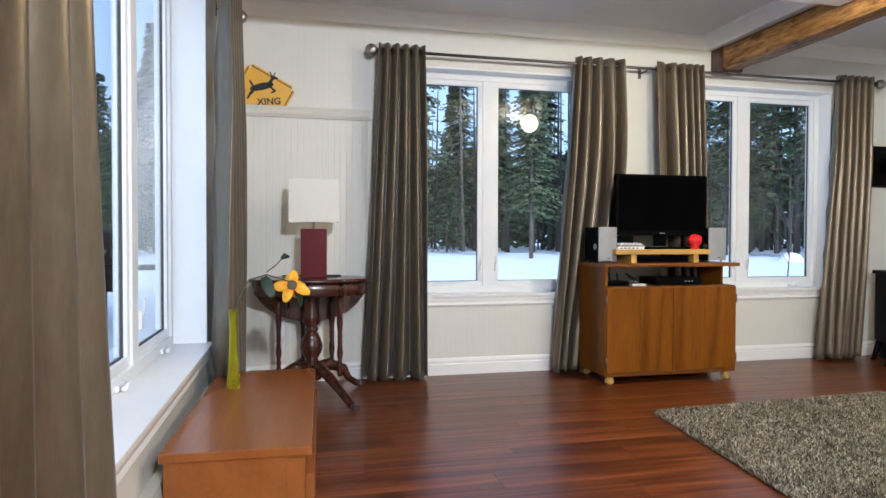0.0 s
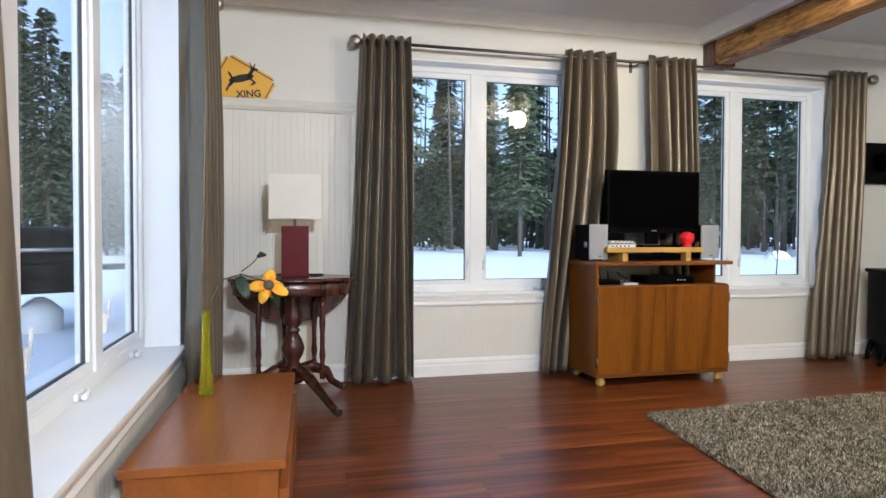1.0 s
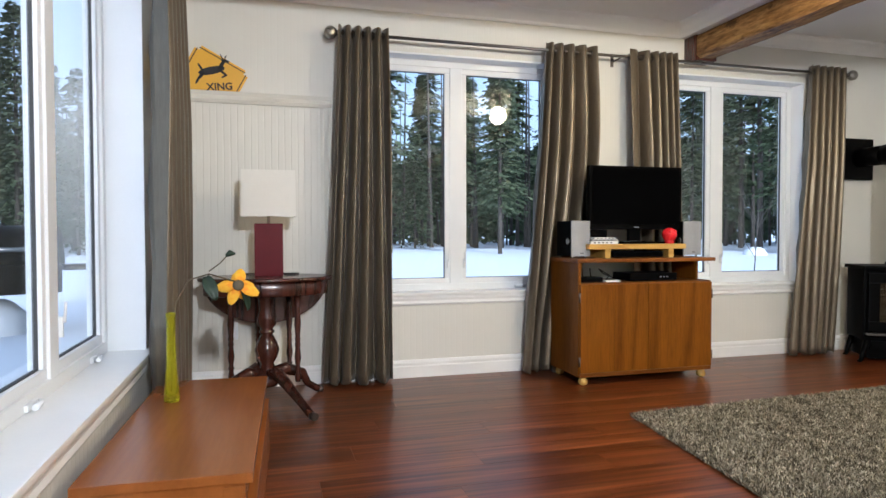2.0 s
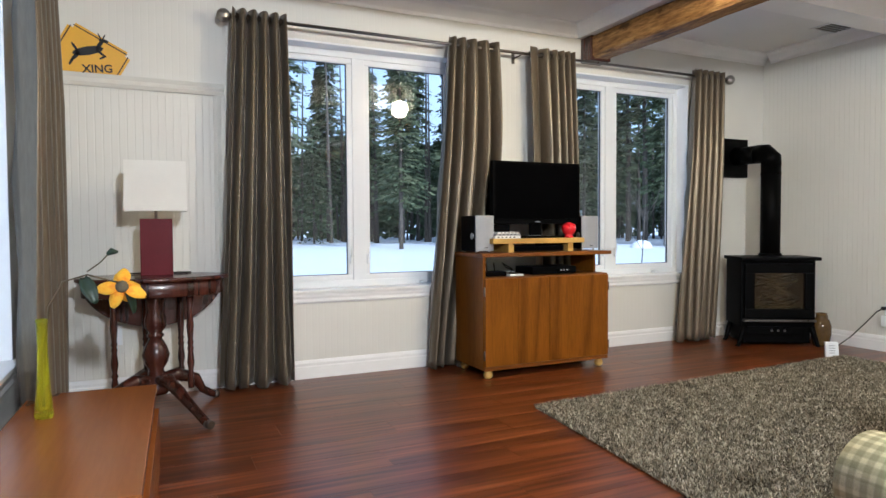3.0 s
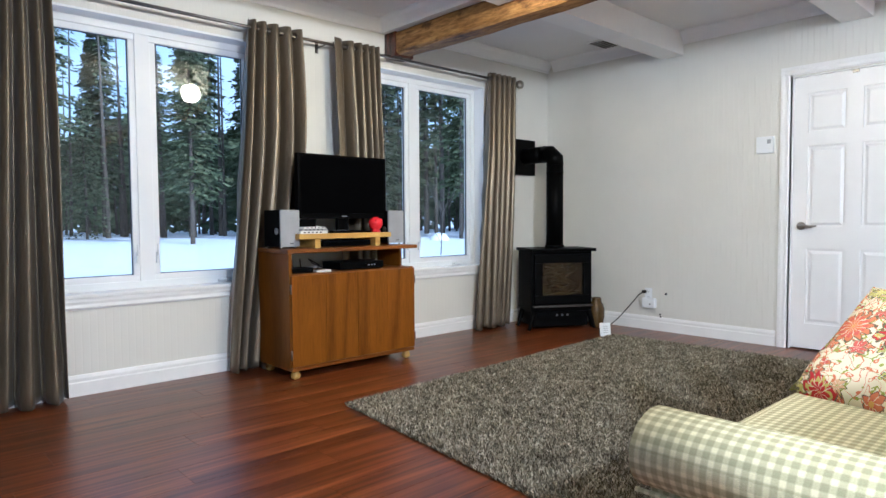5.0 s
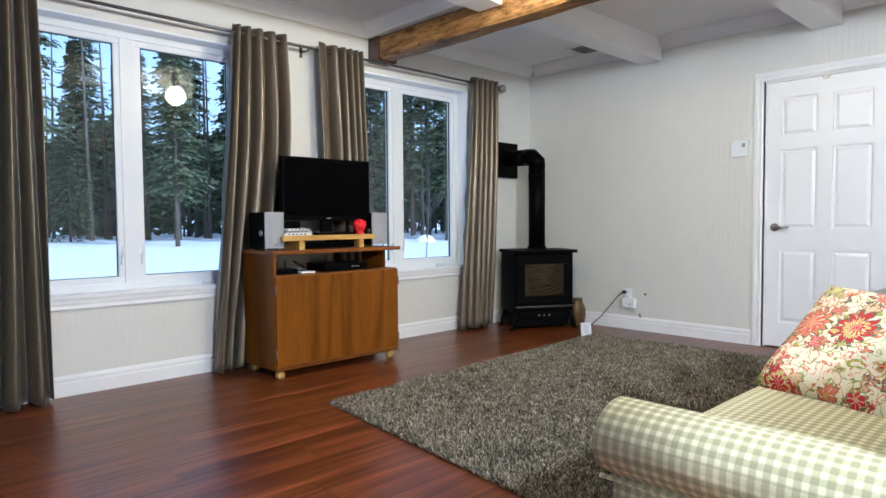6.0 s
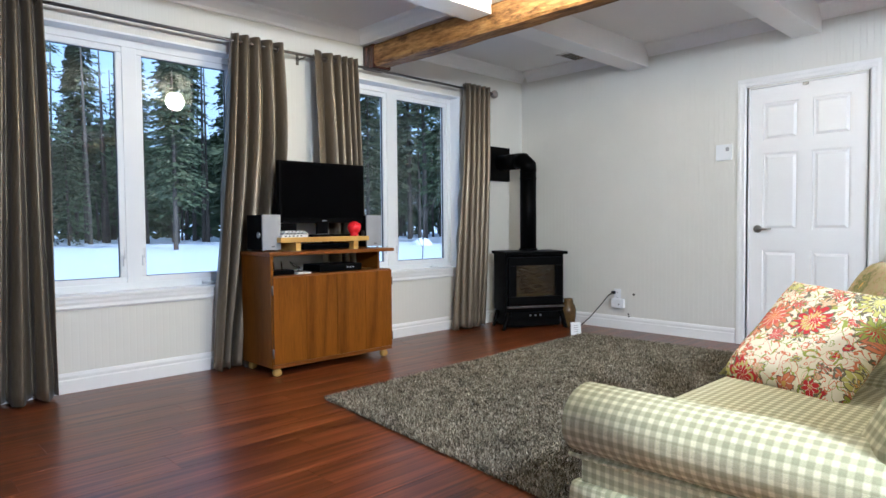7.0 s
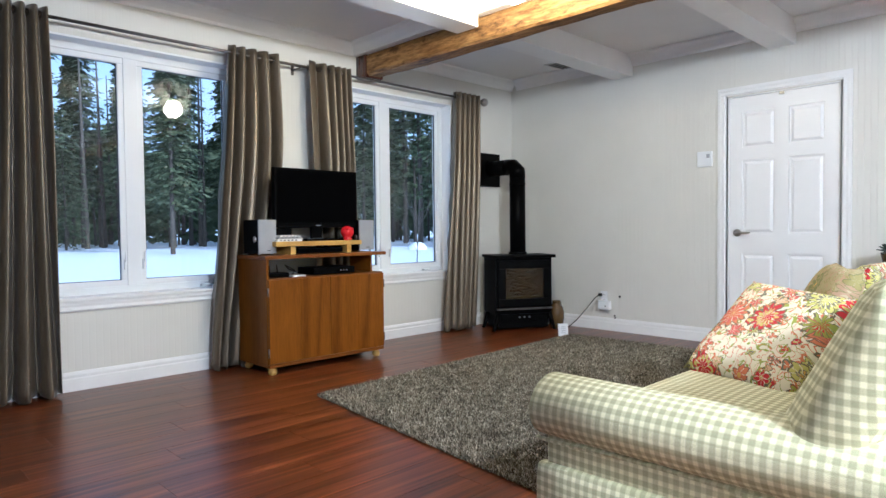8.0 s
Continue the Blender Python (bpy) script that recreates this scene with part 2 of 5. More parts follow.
def tube(bm, pts, rad, seg=10):
    """Round bar along points; rad is a number or one radius a point."""
    pts = [Vector(p) for p in pts]
    rads = rad if isinstance(rad, (list, tuple)) else [rad] * len(pts)
    prev, side = None, None
    for i, p in enumerate(pts):
        d = (pts[min(i + 1, len(pts) - 1)] - pts[max(i - 1, 0)]).normalized()
        if side is None:
            side = d.orthogonal().normalized()
        else:
            side = (side - d * side.dot(d)).normalized()
        up = d.cross(side)
        ring = [bm.verts.new(p + (side * math.cos(2 * math.pi * k / seg) + up * math.sin(2 * math.pi * k / seg)) * rads[i]) for k in range(seg)]
        if prev:
            for k in range(seg):
                f = bm.faces.new((prev[k], prev[(k + 1) % seg], ring[(k + 1) % seg], ring[k]))
                f.smooth = True
        else:
            bm.faces.new(ring[::-1])
        prev = ring
    bm.faces.new(prev)
    return bm


def extrude_profile(bm, prof, start, end, out, up=(0, 0, 1)):
    """Moulding: prof rows of (outward, upward) swept from start to end."""
    a, b, o, u = Vector(start), Vector(end), Vector(out), Vector(up)
    r0 = [bm.verts.new(a + o * p + u * q) for p, q in prof]
    r1 = [bm.verts.new(b + o * p + u * q) for p, q in prof]
    k = len(prof)
    for i in range(k):
        bm.faces.new((r0[i], r0[(i + 1) % k], r1[(i + 1) % k], r1[i]))
    bm.faces.new(r0[::-1])
    bm.faces.new(r1)
    return bm


def mesh_of(name, bm, material):
    bmesh.ops.recalc_face_normals(bm, faces=bm.faces)
    me = bpy.data.meshes.new(name)
    bm.to_mesh(me)
    bm.free()
    if material:
        me.materials.append(material)
    return me


def part(name, bm, material, parent, label=""):
    ob = new(name, mesh_of(name, bm, material))
    ob.parent = parent
    if label:
        ob["label"] = label
    return ob


def solid(name, bm, material, label, category, kind="", group=""):
    return tagged(new(name, mesh_of(name, bm, material)), label, category, group, kind)


def empty(name, m, label, category, group="", kind=""):
    e = new(name)
    e.empty_display_size = 0.1
    e.matrix_world = m
    return tagged(e, label, category, group, kind)


def B():
    return bmesh.new()


# ---------- the room ----------
XW, XE, YN, YS, ZC = -0.68, 5.0, 4.2, -3.6, 2.56
TH = 0.22
WIN1, WIN2 = (0.40, 1.89), (2.57, 4.07)
ZS, ZH = 0.57, 2.20
WY0, WY1, WZS, WZH = 0.18, 3.06, 0.46, 2.20   # window in the west wall

bm = B()
box(bm, XW - TH, YN, -0.1, WIN1[0], YN + TH, ZC)
box(bm, WIN1[1], YN, -0.1, WIN2[0], YN + TH, ZC)
box(bm, WIN2[1], YN, -0.1, XE + TH, YN + TH, ZC)
for a, b in (WIN1, WIN2):
    box(bm, a, YN, -0.1, b, YN + TH, ZS)
    box(bm, a, YN, ZH, b, YN + TH, ZC)
solid("wall_north", bm, M["bead_n"], "off-white painted beadboard wall with two windows", "wall", "structure")

bm = B()
box(bm, XW - TH, WY1, -0.1, XW, YN, ZC)
box(bm, XW - TH, YS, -0.1, XW, WY0, ZC)
box(bm, XW - TH, WY0, -0.1, XW, WY1, WZS)
box(bm, XW - TH, WY0, WZH, XW, WY1, ZC)
solid("wall_west", bm, M["bead_e"], "off-white painted wall with a large window", "wall", "structure")

DY0, DY1, DZ = 1.09, 1.90, 2.04   # door opening in the east wall
bm = B()
box(bm, XE, DY1, -0.1, XE + TH, YN, ZC)
box(bm, XE, YS, -0.1, XE + TH, DY0, ZC)
box(bm, XE, DY0, DZ, XE + TH, DY1, ZC)
solid("wall_east", bm, M["bead_e"], "off-white painted beadboard wall with a white door", "wall", "structure")
# the south wall is unseen; its dark colour lowers the fill light
solid("wall_south", box(B(), XW - TH, YS - TH, -0.1, XE + TH, YS, ZC), M["far_wall"], "unseen closing wall, darkened to lessen bounced light", "wall", "structure")
# unseen stub, added to keep the rear lamp off the near side curtain
solid("curtain_shade_stub", box(B(), XW + 0.001, -0.72, 0.0, -0.06, -0.60, ZC - 0.001), M["wall"], "unseen off-white wall end added to shade the near curtain", "wall", "structure")
solid("ceiling", box(B(), XW - TH, YS - TH, ZC, XE + TH, YN + TH, ZC + 0.15), M["ceiling"], "matt pale grey painted ceiling", "ceiling", "structure")
floor = solid("floor", box(B(), XW - TH, YS - TH, -0.25, XE + TH + 0.3, YN + TH, -0.012), M["gap"], "reddish brown laminate plank floor", "floor", "structure")

# ---------- trim ----------
CROWN = [(0, 0), (0.012, 0), (0.018, 0.02), (0.05, 0.065), (0.075, 0.085), (0.08, 0.10), (0, 0.10)]
BASE = [(0, 0), (0.016, 0), (0.016, 0.075), (0.011, 0.082), (0.013, 0.10), (0.006, 0.118), (0, 0.12)]
CASE = [(0, 0), (0.010, 0), (0.018, 0.012), (0.014, 0.03), (0.019, 0.045), (0.017, 0.065), (0, 0.065)]


def moulding(name, prof, start, end, out, label, category, up=(0, 0, 1)):
    return solid(name, extrude_profile(B(), prof, start, end, out, up), M["white"], label, category, "structure")


ZCR = ZC - 0.10
BX0, BX1 = 2.94, 3.10      # the wooden beam's sides
for a, b in ((XW, BX0 - 0.03), (BX1, XE)):
    moulding("crown_trim_north", CROWN, (a, YN, ZCR), (b, YN, ZCR), (0, -1, 0), "white painted crown moulding", "moulding")
moulding("crown_trim_beam", CROWN, (BX0 - 0.03, YN, ZCR), (BX0 - 0.03, YS, ZCR), (-1, 0, 0), "white painted moulding along the beam's header", "moulding")
solid("beam_header", box(B(), BX0 - 0.03, YS, 2.459, BX1 - 0.01, YN, ZC - 0.003), M["white"], "white boxed header above the wooden beam", "header", "structure")
moulding("crown_trim_west", CROWN, (XW, YS, ZCR), (XW, YN - 0.08, ZCR), (1, 0, 0), "white painted crown moulding", "moulding")
moulding("crown_trim_east", CROWN, (XE, YS, ZCR), (XE, YN - 0.08, ZCR), (-1, 0, 0), "white painted crown moulding", "moulding")
moulding("baseboard_north", BASE, (XW, YN, 0), (XE, YN, 0), (0, -1, 0), "white painted baseboard", "baseboard")
moulding("baseboard_east", BASE, (XE, DY1 + 0.09, 0), (XE, YN - 0.016, 0), (-1, 0, 0), "white painted baseboard", "baseboard")
moulding("baseboard_south_east", BASE, (XE, YS, 0), (XE, DY0 - 0.09, 0), (-1, 0, 0), "white painted baseboard", "baseboard")

# white boxed joists across the ceiling
for y0 in (2.76, 1.39, 0.0, -1.4):
    for xa, xb in ((XW, BX0 - 0.035), (BX1, XE)):
        bm = B()
        box(bm, xa, y0, 2.37, xb, y0 + 0.2, ZC - 0.002, 0.004)
        solid("ceiling_joist", bm, M["white"], "white painted boxed ceiling joist", "ceiling beam", "structure")

# hewn wooden beam
bm = B()
NSEG = 60
rings = []
for i in range(NSEG + 1):
    y = YN - 0.10 - (YN - 0.10 - YS) * i / NSEG
    j = [noise.noise((y * 2.3, k * 3.1, 0.5)) * 0.008 + noise.noise((y * 9, k * 5.1, 4)) * 0.004 for k in range(8)]
    x0, x1, z0, z1, c = BX0, BX1, 2.28, 2.457, 0.018
    pts = [(x0 + c, z0), (x1 - c, z0), (x1, z0 + c), (x1, z1 - c), (x1 - c, z1), (x0 + c, z1), (x0, z1 - c), (x0, z0 + c)]
    rings.append([bm.verts.new((px + j[k], y, pz + (j[(k + 3) % 8] if pz < 2.35 else 0))) for k, (px, pz) in enumerate(pts)])
for a, b in zip(rings, rings[1:]):
    for k in range(8):
        bm.faces.new((a[k], a[(k + 1) % 8], b[(k + 1) % 8], b[k]))
bm.faces.new(rings[0]); bm.faces.new(rings[-1])
beam = solid("wooden_beam", bm, M["beam"], "rough hewn honey-coloured wooden ceiling beam", "beam")
part("end_shoe", box(B(), BX0 - 0.012, YN - 0.14, 2.268, BX1 + 0.012, YN - 0.004, 2.456, 0.006), M["mahogany"], beam, "dark stained end block")


# ---------- windows ----------
def frame_ring(bm, x0, z0, x1, z1, w, y0, y1, bev=0.004):
    box(bm, x0, y0, z0, x1, y1, z0 + w, bev)
    box(bm, x0, y0, z1 - w, x1, y1, z1, bev)
    box(bm, x0, y0, z0 + w, x0 + w, y1, z1 - w, bev)
    box(bm, x1 - w, y0, z0 + w, x1, y1, z1 - w, bev)


def casement(name, width, height, sashes, label, m, depth=0.12):
    """Vinyl casement window; local x across, z up, y outwards, y = 0 the wall's face."""
    w = empty(name, m, label, "window", kind="structure")
    bm = B()
    frame_ring(bm, 0, 0, width, height, 0.055, depth, depth + 0.07)
    step = width / sashes
    for i in range(1, sashes):
        box(bm, i * step - 0.045, depth + 0.002, 0.05, i * step + 0.045, depth + 0.068, height - 0.05, 0.004)
    part("window_frame", bm, M["pvc"], w)
    for i in range(sashes):
        a = i * step + (0.05 if i == 0 else 0.04)
        b = (i + 1) * step - (0.05 if i == sashes - 1 else 0.04)
        bm = B()
        frame_ring(bm, a, 0.052, b, height - 0.052, 0.04, depth + 0.012, depth + 0.055, 0.006)
        s = part("sash", bm, M["pvc"], w)
        bm = B()
        frame_ring(bm, a + 0.038, 0.09, b - 0.038, height - 0.09, 0.006, depth + 0.026, depth + 0.040, 0)
        part("gasket", bm, M["seal"], s)
        p = part("pane", box(B(), a + 0.042, depth + 0.031, 0.094, b - 0.042, depth + 0.036, height - 0.094), M["glass"], s)
        p.visible_shadow = False
        hx = a + 0.2 if i == 0 else b - 0.2
        bm = B()
        box(bm, hx - 0.05, depth - 0.012, 0.012, hx + 0.05, depth + 0.004, 0.034, 0.005)
        tube(bm, [(hx + 0.03, depth - 0.018, 0.028), (hx, depth - 0.03, 0.03), (hx - 0.055, depth - 0.03, 0.026)], [0.007, 0.007, 0.009], 8)
        part("crank_handle", bm, M["pvc"], w)
        lx = b - 0.02 if i == 0 else a + 0.02
        bm = B()
        box(bm, lx - 0.008, depth - 0.008, height * 0.10, lx + 0.008, depth + 0.014, height * 0.10 + 0.07, 0.004)
        tube(bm, [(lx, depth - 0.012, height * 0.10 + 0.05), (lx, depth - 0.016, height * 0.10 + 0.12)], 0.005, 8)
        part("lock_lever", bm, M["pvc"], w)
    # jamb boards lining the opening
    bm = B()
    box(bm, -0.001, -0.004, -0.001, 0.012, depth, height, 0.001)
    box(bm, width - 0.012, -0.004, -0.001, width + 0.001, depth, height, 0.001)
    box(bm, 0.012, -0.004, height - 0.012, width - 0.012, depth, height + 0.001, 0.001)
    part("jamb_lining", bm, M["pvc"], w)
    bm = B()
    box(bm, -0.03, -0.035, -0.012, width + 0.03, depth, 0.010, 0.006)
    part("window_sill", bm, M["white"], w)
    bm = B()
    extrude_profile(bm, CASE, (-0.02, 0, -0.078), (width + 0.02, 0, -0.078), (0, -1, 0))
    part("apron", bm, M["white"], w)
    return w


for k, (a, b) in enumerate((WIN1, WIN2)):
    casement("window_%d" % (k + 1), b - a, ZH - ZS, 2, "white vinyl casement window with two sashes facing a snowy yard", pose(a, YN, ZS))
casement("window_3", WY1 - WY0, WZH - WZS, 4, "white vinyl casement window with a deep white sill", pose(XW, WY0, WZS, 0, 0, 90), 0.15)


# ---------- curtains and rods ----------
def satin(name, c):
    m, n, l, b = nodes_of(name, 0.38, 0.55, 0.4)
    v = coords(n, l, (1, 1, 0.15))
    f = noise_tex(n, l, v, 90, 3, 0.7)
    l.new(ramp(n, l, f, [(0.3, tuple(k * 0.85 for k in c)), (0.7, tuple(k * 1.1 for k in c))]), b.inputs["Base Color"])
    b.inputs["Sheen Weight"].default_value = 0.1
    b.inputs["Sheen Roughness"].default_value = 0.4
    bump(n, l, b, noise_tex(n, l, coords(n, l), 700, 1), 0.15, 0.001)
    return m


M["satin"] = satin("taupe_satin", (0.168, 0.136, 0.092))


def curtain(m, top, bottom, z_top, z_rod, folds, amp, seed, label, waist=None, bunch=1.0):
    """Grommet curtain in local x (along the rod), y (off the wall), z up."""
    cu = empty("curtain", m, label, "curtain", "taupe curtains")
    rnd = random.Random(seed)
    nu, nz = folds * 16, 44
    ph = [rnd.uniform(-0.5, 0.5) for _ in range(folds + 2)]
    bm = B()
    grid = []
    for iz in range(nz + 1):
        s = iz / nz
        z = z_top * (1 - s) + 0.02 * s
        row = []
        for iu in range(nu + 1):
            u = iu / nu
            k = folds * u ** bunch
            i = int(min(k, folds - 1e-6))
            a = amp * (1.15 + 0.6 * ph[i] * s) * (0.70 + 0.55 * min(1, s * 3.0))
            wob = 0.35 * s * math.sin(3.1 * u + seed) + 0.2 * ph[i] * s
            fold = 1 - 2 * abs(math.cos(math.pi * (k + wob))) ** 0.75
            x0, x1 = top[0] * (1 - s) + bottom[0] * s, top[1] * (1 - s) + bottom[1] * s
            if waist:
                q = math.sin(math.pi * min(1, s * 1.15))
                x0 += waist[0] * q
                x1 += waist[1] * q
            x = x0 + (x1 - x0) * u + 0.010 * s * math.cos(2 * math.pi * (k + wob) * 2)
            y = a * fold + 0.010 * math.sin(5 * s + i + seed) * s
            row.append((x, y, z + (0.012 * math.sin(k * 3.7 + seed) if iz == nz else 0)))
        grid.append(row)
    fr = [[bm.verts.new(p) for p in r] for r in grid]
    bk = [[bm.verts.new((p[0], p[1] + 0.003, p[2])) for p in r] for r in grid]
    for i in range(nz):
        for j in range(nu):
            for g, rev in ((fr, 0), (bk, 1)):
                q = (g[i][j], g[i][j + 1], g[i + 1][j + 1], g[i + 1][j])
                bm.faces.new(q[::-1] if rev else q).smooth = True
    for j in range(nu):
        bm.faces.new((fr[0][j], bk[0][j], bk[0][j + 1], fr[0][j + 1]))
        bm.faces.new((fr[nz][j], fr[nz][j + 1], bk[nz][j + 1], bk[nz][j]))
    for i in range(nz):
        bm.faces.new((fr[i][0], fr[i + 1][0], bk[i + 1][0], bk[i][0]))
        bm.faces.new((fr[i][nu], bk[i][nu], bk[i + 1][nu], fr[i + 1][nu]))
    part("cloth", bm, M["satin"], cu)
    for i in range(folds * 2):
        u = (i + 0.5) / (folds * 2) * 1.0
        x = top[0] + (top[1] - top[0]) * i / (folds * 2)
        if i == 0:
            x += 0.012
        bm = B()
        bmesh.ops.create_cone(bm, segments=18, radius1=0.024, radius2=0.021, depth=0.006, cap_ends=True)
        bmesh.ops.transform(bm, verts=bm.verts, matrix=pose(x, 0, z_rod, 0, 90, 22 if i % 2 else -22))
        part("grommet", bm, M["nickel"], cu)
    return cu


def rod(m, length, z, label, brackets):
    r = empty("curtain_rod", m, label, "curtain rod", "curtain rods")
    part("pole", tube(B(), [(0, 0, z), (length, 0, z)], 0.0105, 12), M["nickel"], r)
    for x, s in ((0, -1), (length, 1)):
        bm = B()
        bmesh.ops.create_icosphere(bm, subdivisions=2, radius=0.042)
        bmesh.ops.transform(bm, verts=bm.verts, matrix=Matrix.Translation((x + s * 0.045, 0, z)))
        f = part("finial", bm, M["steel"], r, "round faceted metal finial")
        bm = B()
        tube(bm, [(x - s * 0.005, 0, z), (x + s * 0.008, 0, z)], 0.017, 12)
        part("collar", bm, M["nickel"], r)
    for x in brackets:
        bm = B()
        tube(bm, [(x, 0.111, z - 0.012), (x, 0.03, z - 0.014), (x, 0, z - 0.013)], 0.006, 8)
        box(bm, x - 0.012, 0.109, z - 0.05, x + 0.012, 0.1145, z + 0.03, 0.002)
        part("bracket", bm, M["nickel"], r)
    return r


ZR = 2.255
rod(pose(0.29, YN - 0.115, 0), 4.10, ZR, "long dark metal curtain rod with round finials", (0.03, 2.02, 4.06))
C_LABEL = "taupe satin grommet curtain gathered beside a window"
curtain(pose(0, YN - 0.115, 0), (0.29, 0.61), (0.19, 0.64), 2.300, ZR, 5, 0.050, 1, C_LABEL)
curtain(pose(0, YN - 0.115, 0), (1.72, 2.11), (1.56, 1.84), 2.305, ZR, 5, 0.044, 2, C_LABEL, (0.0, 0.10), 0.75)
curtain(pose(0, YN - 0.115, 0), (2.37, 2.77), (2.40, 2.80), 2.305, ZR, 5, 0.044, 3, C_LABEL, None, 1.7)
curtain(pose(0, YN - 0.115, 0), (4.00, 4.34), (3.83, 4.24), 2.305, ZR, 5, 0.044, 4, C_LABEL)
rod(pose(XW + 0.115, -0.08, 0, 0, 0, 90), 3.65, ZR, "dark metal curtain rod above the side window", (0.06, 1.8, 3.56))
curtain(pose(XW + 0.115, 0, 0, 0, 0, 90), (2.75, 3.42), (2.66, 3.36), 2.305, ZR, 5, 0.034, 5, C_LABEL)
curtain(pose(XW + 0.115, 0, 0, 0, 0, 90), (0.0, 0.58), (0.0, 0.84), 2.300, ZR, 7, 0.050, 6, C_LABEL)

# ---------- six-panel door ----------
door = empty("door_1", pose(XE, DY0, 0), "closed white six-panel door with a dark lever handle", "door", kind="structure")
WD = DY1 - DY0


def door_leaf():
    bm = B()
    x0, x1 = 0.02, 0.055
    rails = [(0.012, 0.20), (0.76, 0.92), (1.52, 1.62), (DZ - 0.13, DZ - 0.008)]
    for z0, z1 in rails:
        box(bm, x0, 0.105, z0, x1, WD - 0.105, z1)
    for a, b in ((0.0055, 0.105), (WD - 0.105, WD - 0.0055)):
        box(bm, x0, a, 0.012, x1, b, DZ - 0.008)
    for (z0, z1), (z2, z3) in zip(rails, rails[1:]):
        box(bm, x0, WD / 2 - 0.05, z1, x1, WD / 2 + 0.05, z2)
    return bm, rails


bm, rails = door_leaf()
leaf = part("door_leaf", bm, M["door"], door)
for (z0, z1), (z2, z3) in zip(rails, rails[1:]):
    for a, b in ((0.105, WD / 2 - 0.05), (WD / 2 + 0.05, WD - 0.105)):
        bm = B()
        box(bm, 0.036, a, z1, 0.05, b, z2)
        r = bmesh.ops.create_cube(bm, size=1.0)
        g = 0.035
        for v in r["verts"]:
            t = 1.0 if v.co.x > 0 else 0.0
            e = g - 0.018 * t
            cy, cz = (a + b) / 2, (z1 + z2) / 2
            v.co = Vector((0.037 if v.co.x > 0 else 0.024, cy + math.copysign((b - a) / 2 - g + (0.0 if v.co.x < 0 else 0.022), v.co.y), cz + math.copysign((z2 - z1) / 2 - g + (0.0 if v.co.x < 0 else 0.022), v.co.z)))
        part("panel", bm, M["door"], leaf)
bm = B()
extrude_profile(bm, CASE, (0, -0.012, 0), (0, -0.012, DZ + 0.074), (-1, 0, 0), (0, -1, 0))
extrude_profile(bm, CASE, (0, WD + 0.012, 0), (0, WD + 0.012, DZ + 0.074), (-1, 0, 0), (0, 1, 0))
extrude_profile(bm, CASE, (-0.001, -0.075, DZ + 0.009), (-0.001, WD + 0.075, DZ + 0.009), (-1, 0, 0), (0, 0, 1))
part("casing", bm, M["white"], door)
bm = B()
box(bm, 0.0, -0.012, 0, 0.12, 0.004, DZ + 0.008)
box(bm, 0.0, WD - 0.004, 0, 0.12, WD + 0.012, DZ + 0.008)
box(bm, 0.001, 0.004, DZ - 0.006, 0.12, WD - 0.004, DZ + 0.008)
part("door_frame", bm, M["white"], door)
HY = WD - 0.07
bm = B()
lathe(bm, [(0.031, 0), (0.031, 0.006), (0.024, 0.011), (0.012, 0.013), (0.011, 0.045)], 20)
bmesh.ops.transform(bm, verts=bm.verts, matrix=pose(0.02, HY, 0.93, 0, -90, 0))
tube(bm, [(-0.022, HY, 0.93), (-0.030, HY - 0.03, 0.932), (-0.030, HY - 0.075, 0.928), (-0.026, HY - 0.115, 0.932)], [0.010, 0.010, 0.009, 0.007], 10)
part("lever_handle", bm, M["steel"], leaf, "satin nickel lever handle")
bm = B()
box(bm, 0.008, WD * 0.5 - 0.02, DZ - 0.03, 0.02, WD * 0.5 + 0.02, DZ - 0.006, 0.003)
part("catch", bm, M["steel"], leaf)
# closet space behind the door
solid("door_backing", box(B(), XE + TH, DY0 - 0.1, -0.1, XE + TH + 0.04, DY1 + 0.1, DZ + 0.1), M["wall"], "plain wall behind the door", "wall", "structure")

# ---------- ceiling lamps ----------
for p, watts, tone in LAMPS:
    lamp = empty("ceiling_lamp", pose(p[0], p[1], 0), "lit round white glass ceiling lamp", "ceiling lamp", "ceiling lamps")
    part("base", lathe(B(), [(0.10, ZC - 0.03), (0.11, ZC - 0.02), (0.11, ZC - 0.002)], 24), M["steel"], lamp)
    area = math.pi * 0.095 ** 2
    mat = glowing("lit_globe", tone, watts / (4 * math.pi * area))
    part("globe", lathe(B(), [(0.095 * math.sin(radians(a)), p[2] - 0.095 * math.cos(radians(a))) for a in (3, 20, 40, 60, 80, 100, 120, 140, 158)], 28), mat, lamp)
    part("neck", lathe(B(), [(0.04, p[2] + 0.085), (0.03, p[2] + 0.12), (0.03, ZC - 0.0295)], 18), M["steel"], lamp)

# ---------- more materials ----------
M["gingham"] = checked("gingham_cloth", (0.92, 0.89, 0.64), (0.64, 0.62, 0.385), (0.46, 0.44, 0.26), 0.0265)
M["red"] = paint("dark_red_lacquer", (0.105, 0.006, 0.011), 0.45, 0.1, 10, spec=0.15)
M["toy_red"] = paint("bright_red_plastic", (0.62, 0.015, 0.02), 0.25, 0.08)
M["shade"] = paint("white_linen", (0.82, 0.81, 0.76), 0.8, 0.03, 8, 0.2, 500)
M["sign"] = paint("sign_yellow", (0.75, 0.42, 0.02), 0.4, 0.06)
M["ink"] = paint("black_print", (0.01, 0.01, 0.01), 0.5)
M["jug"] = paint("brown_glaze", (0.10, 0.06, 0.02), 0.2, 0.35, 9)
M["paper"] = paint("pale_plastic", (0.72, 0.73, 0.74), 0.4, 0.05)
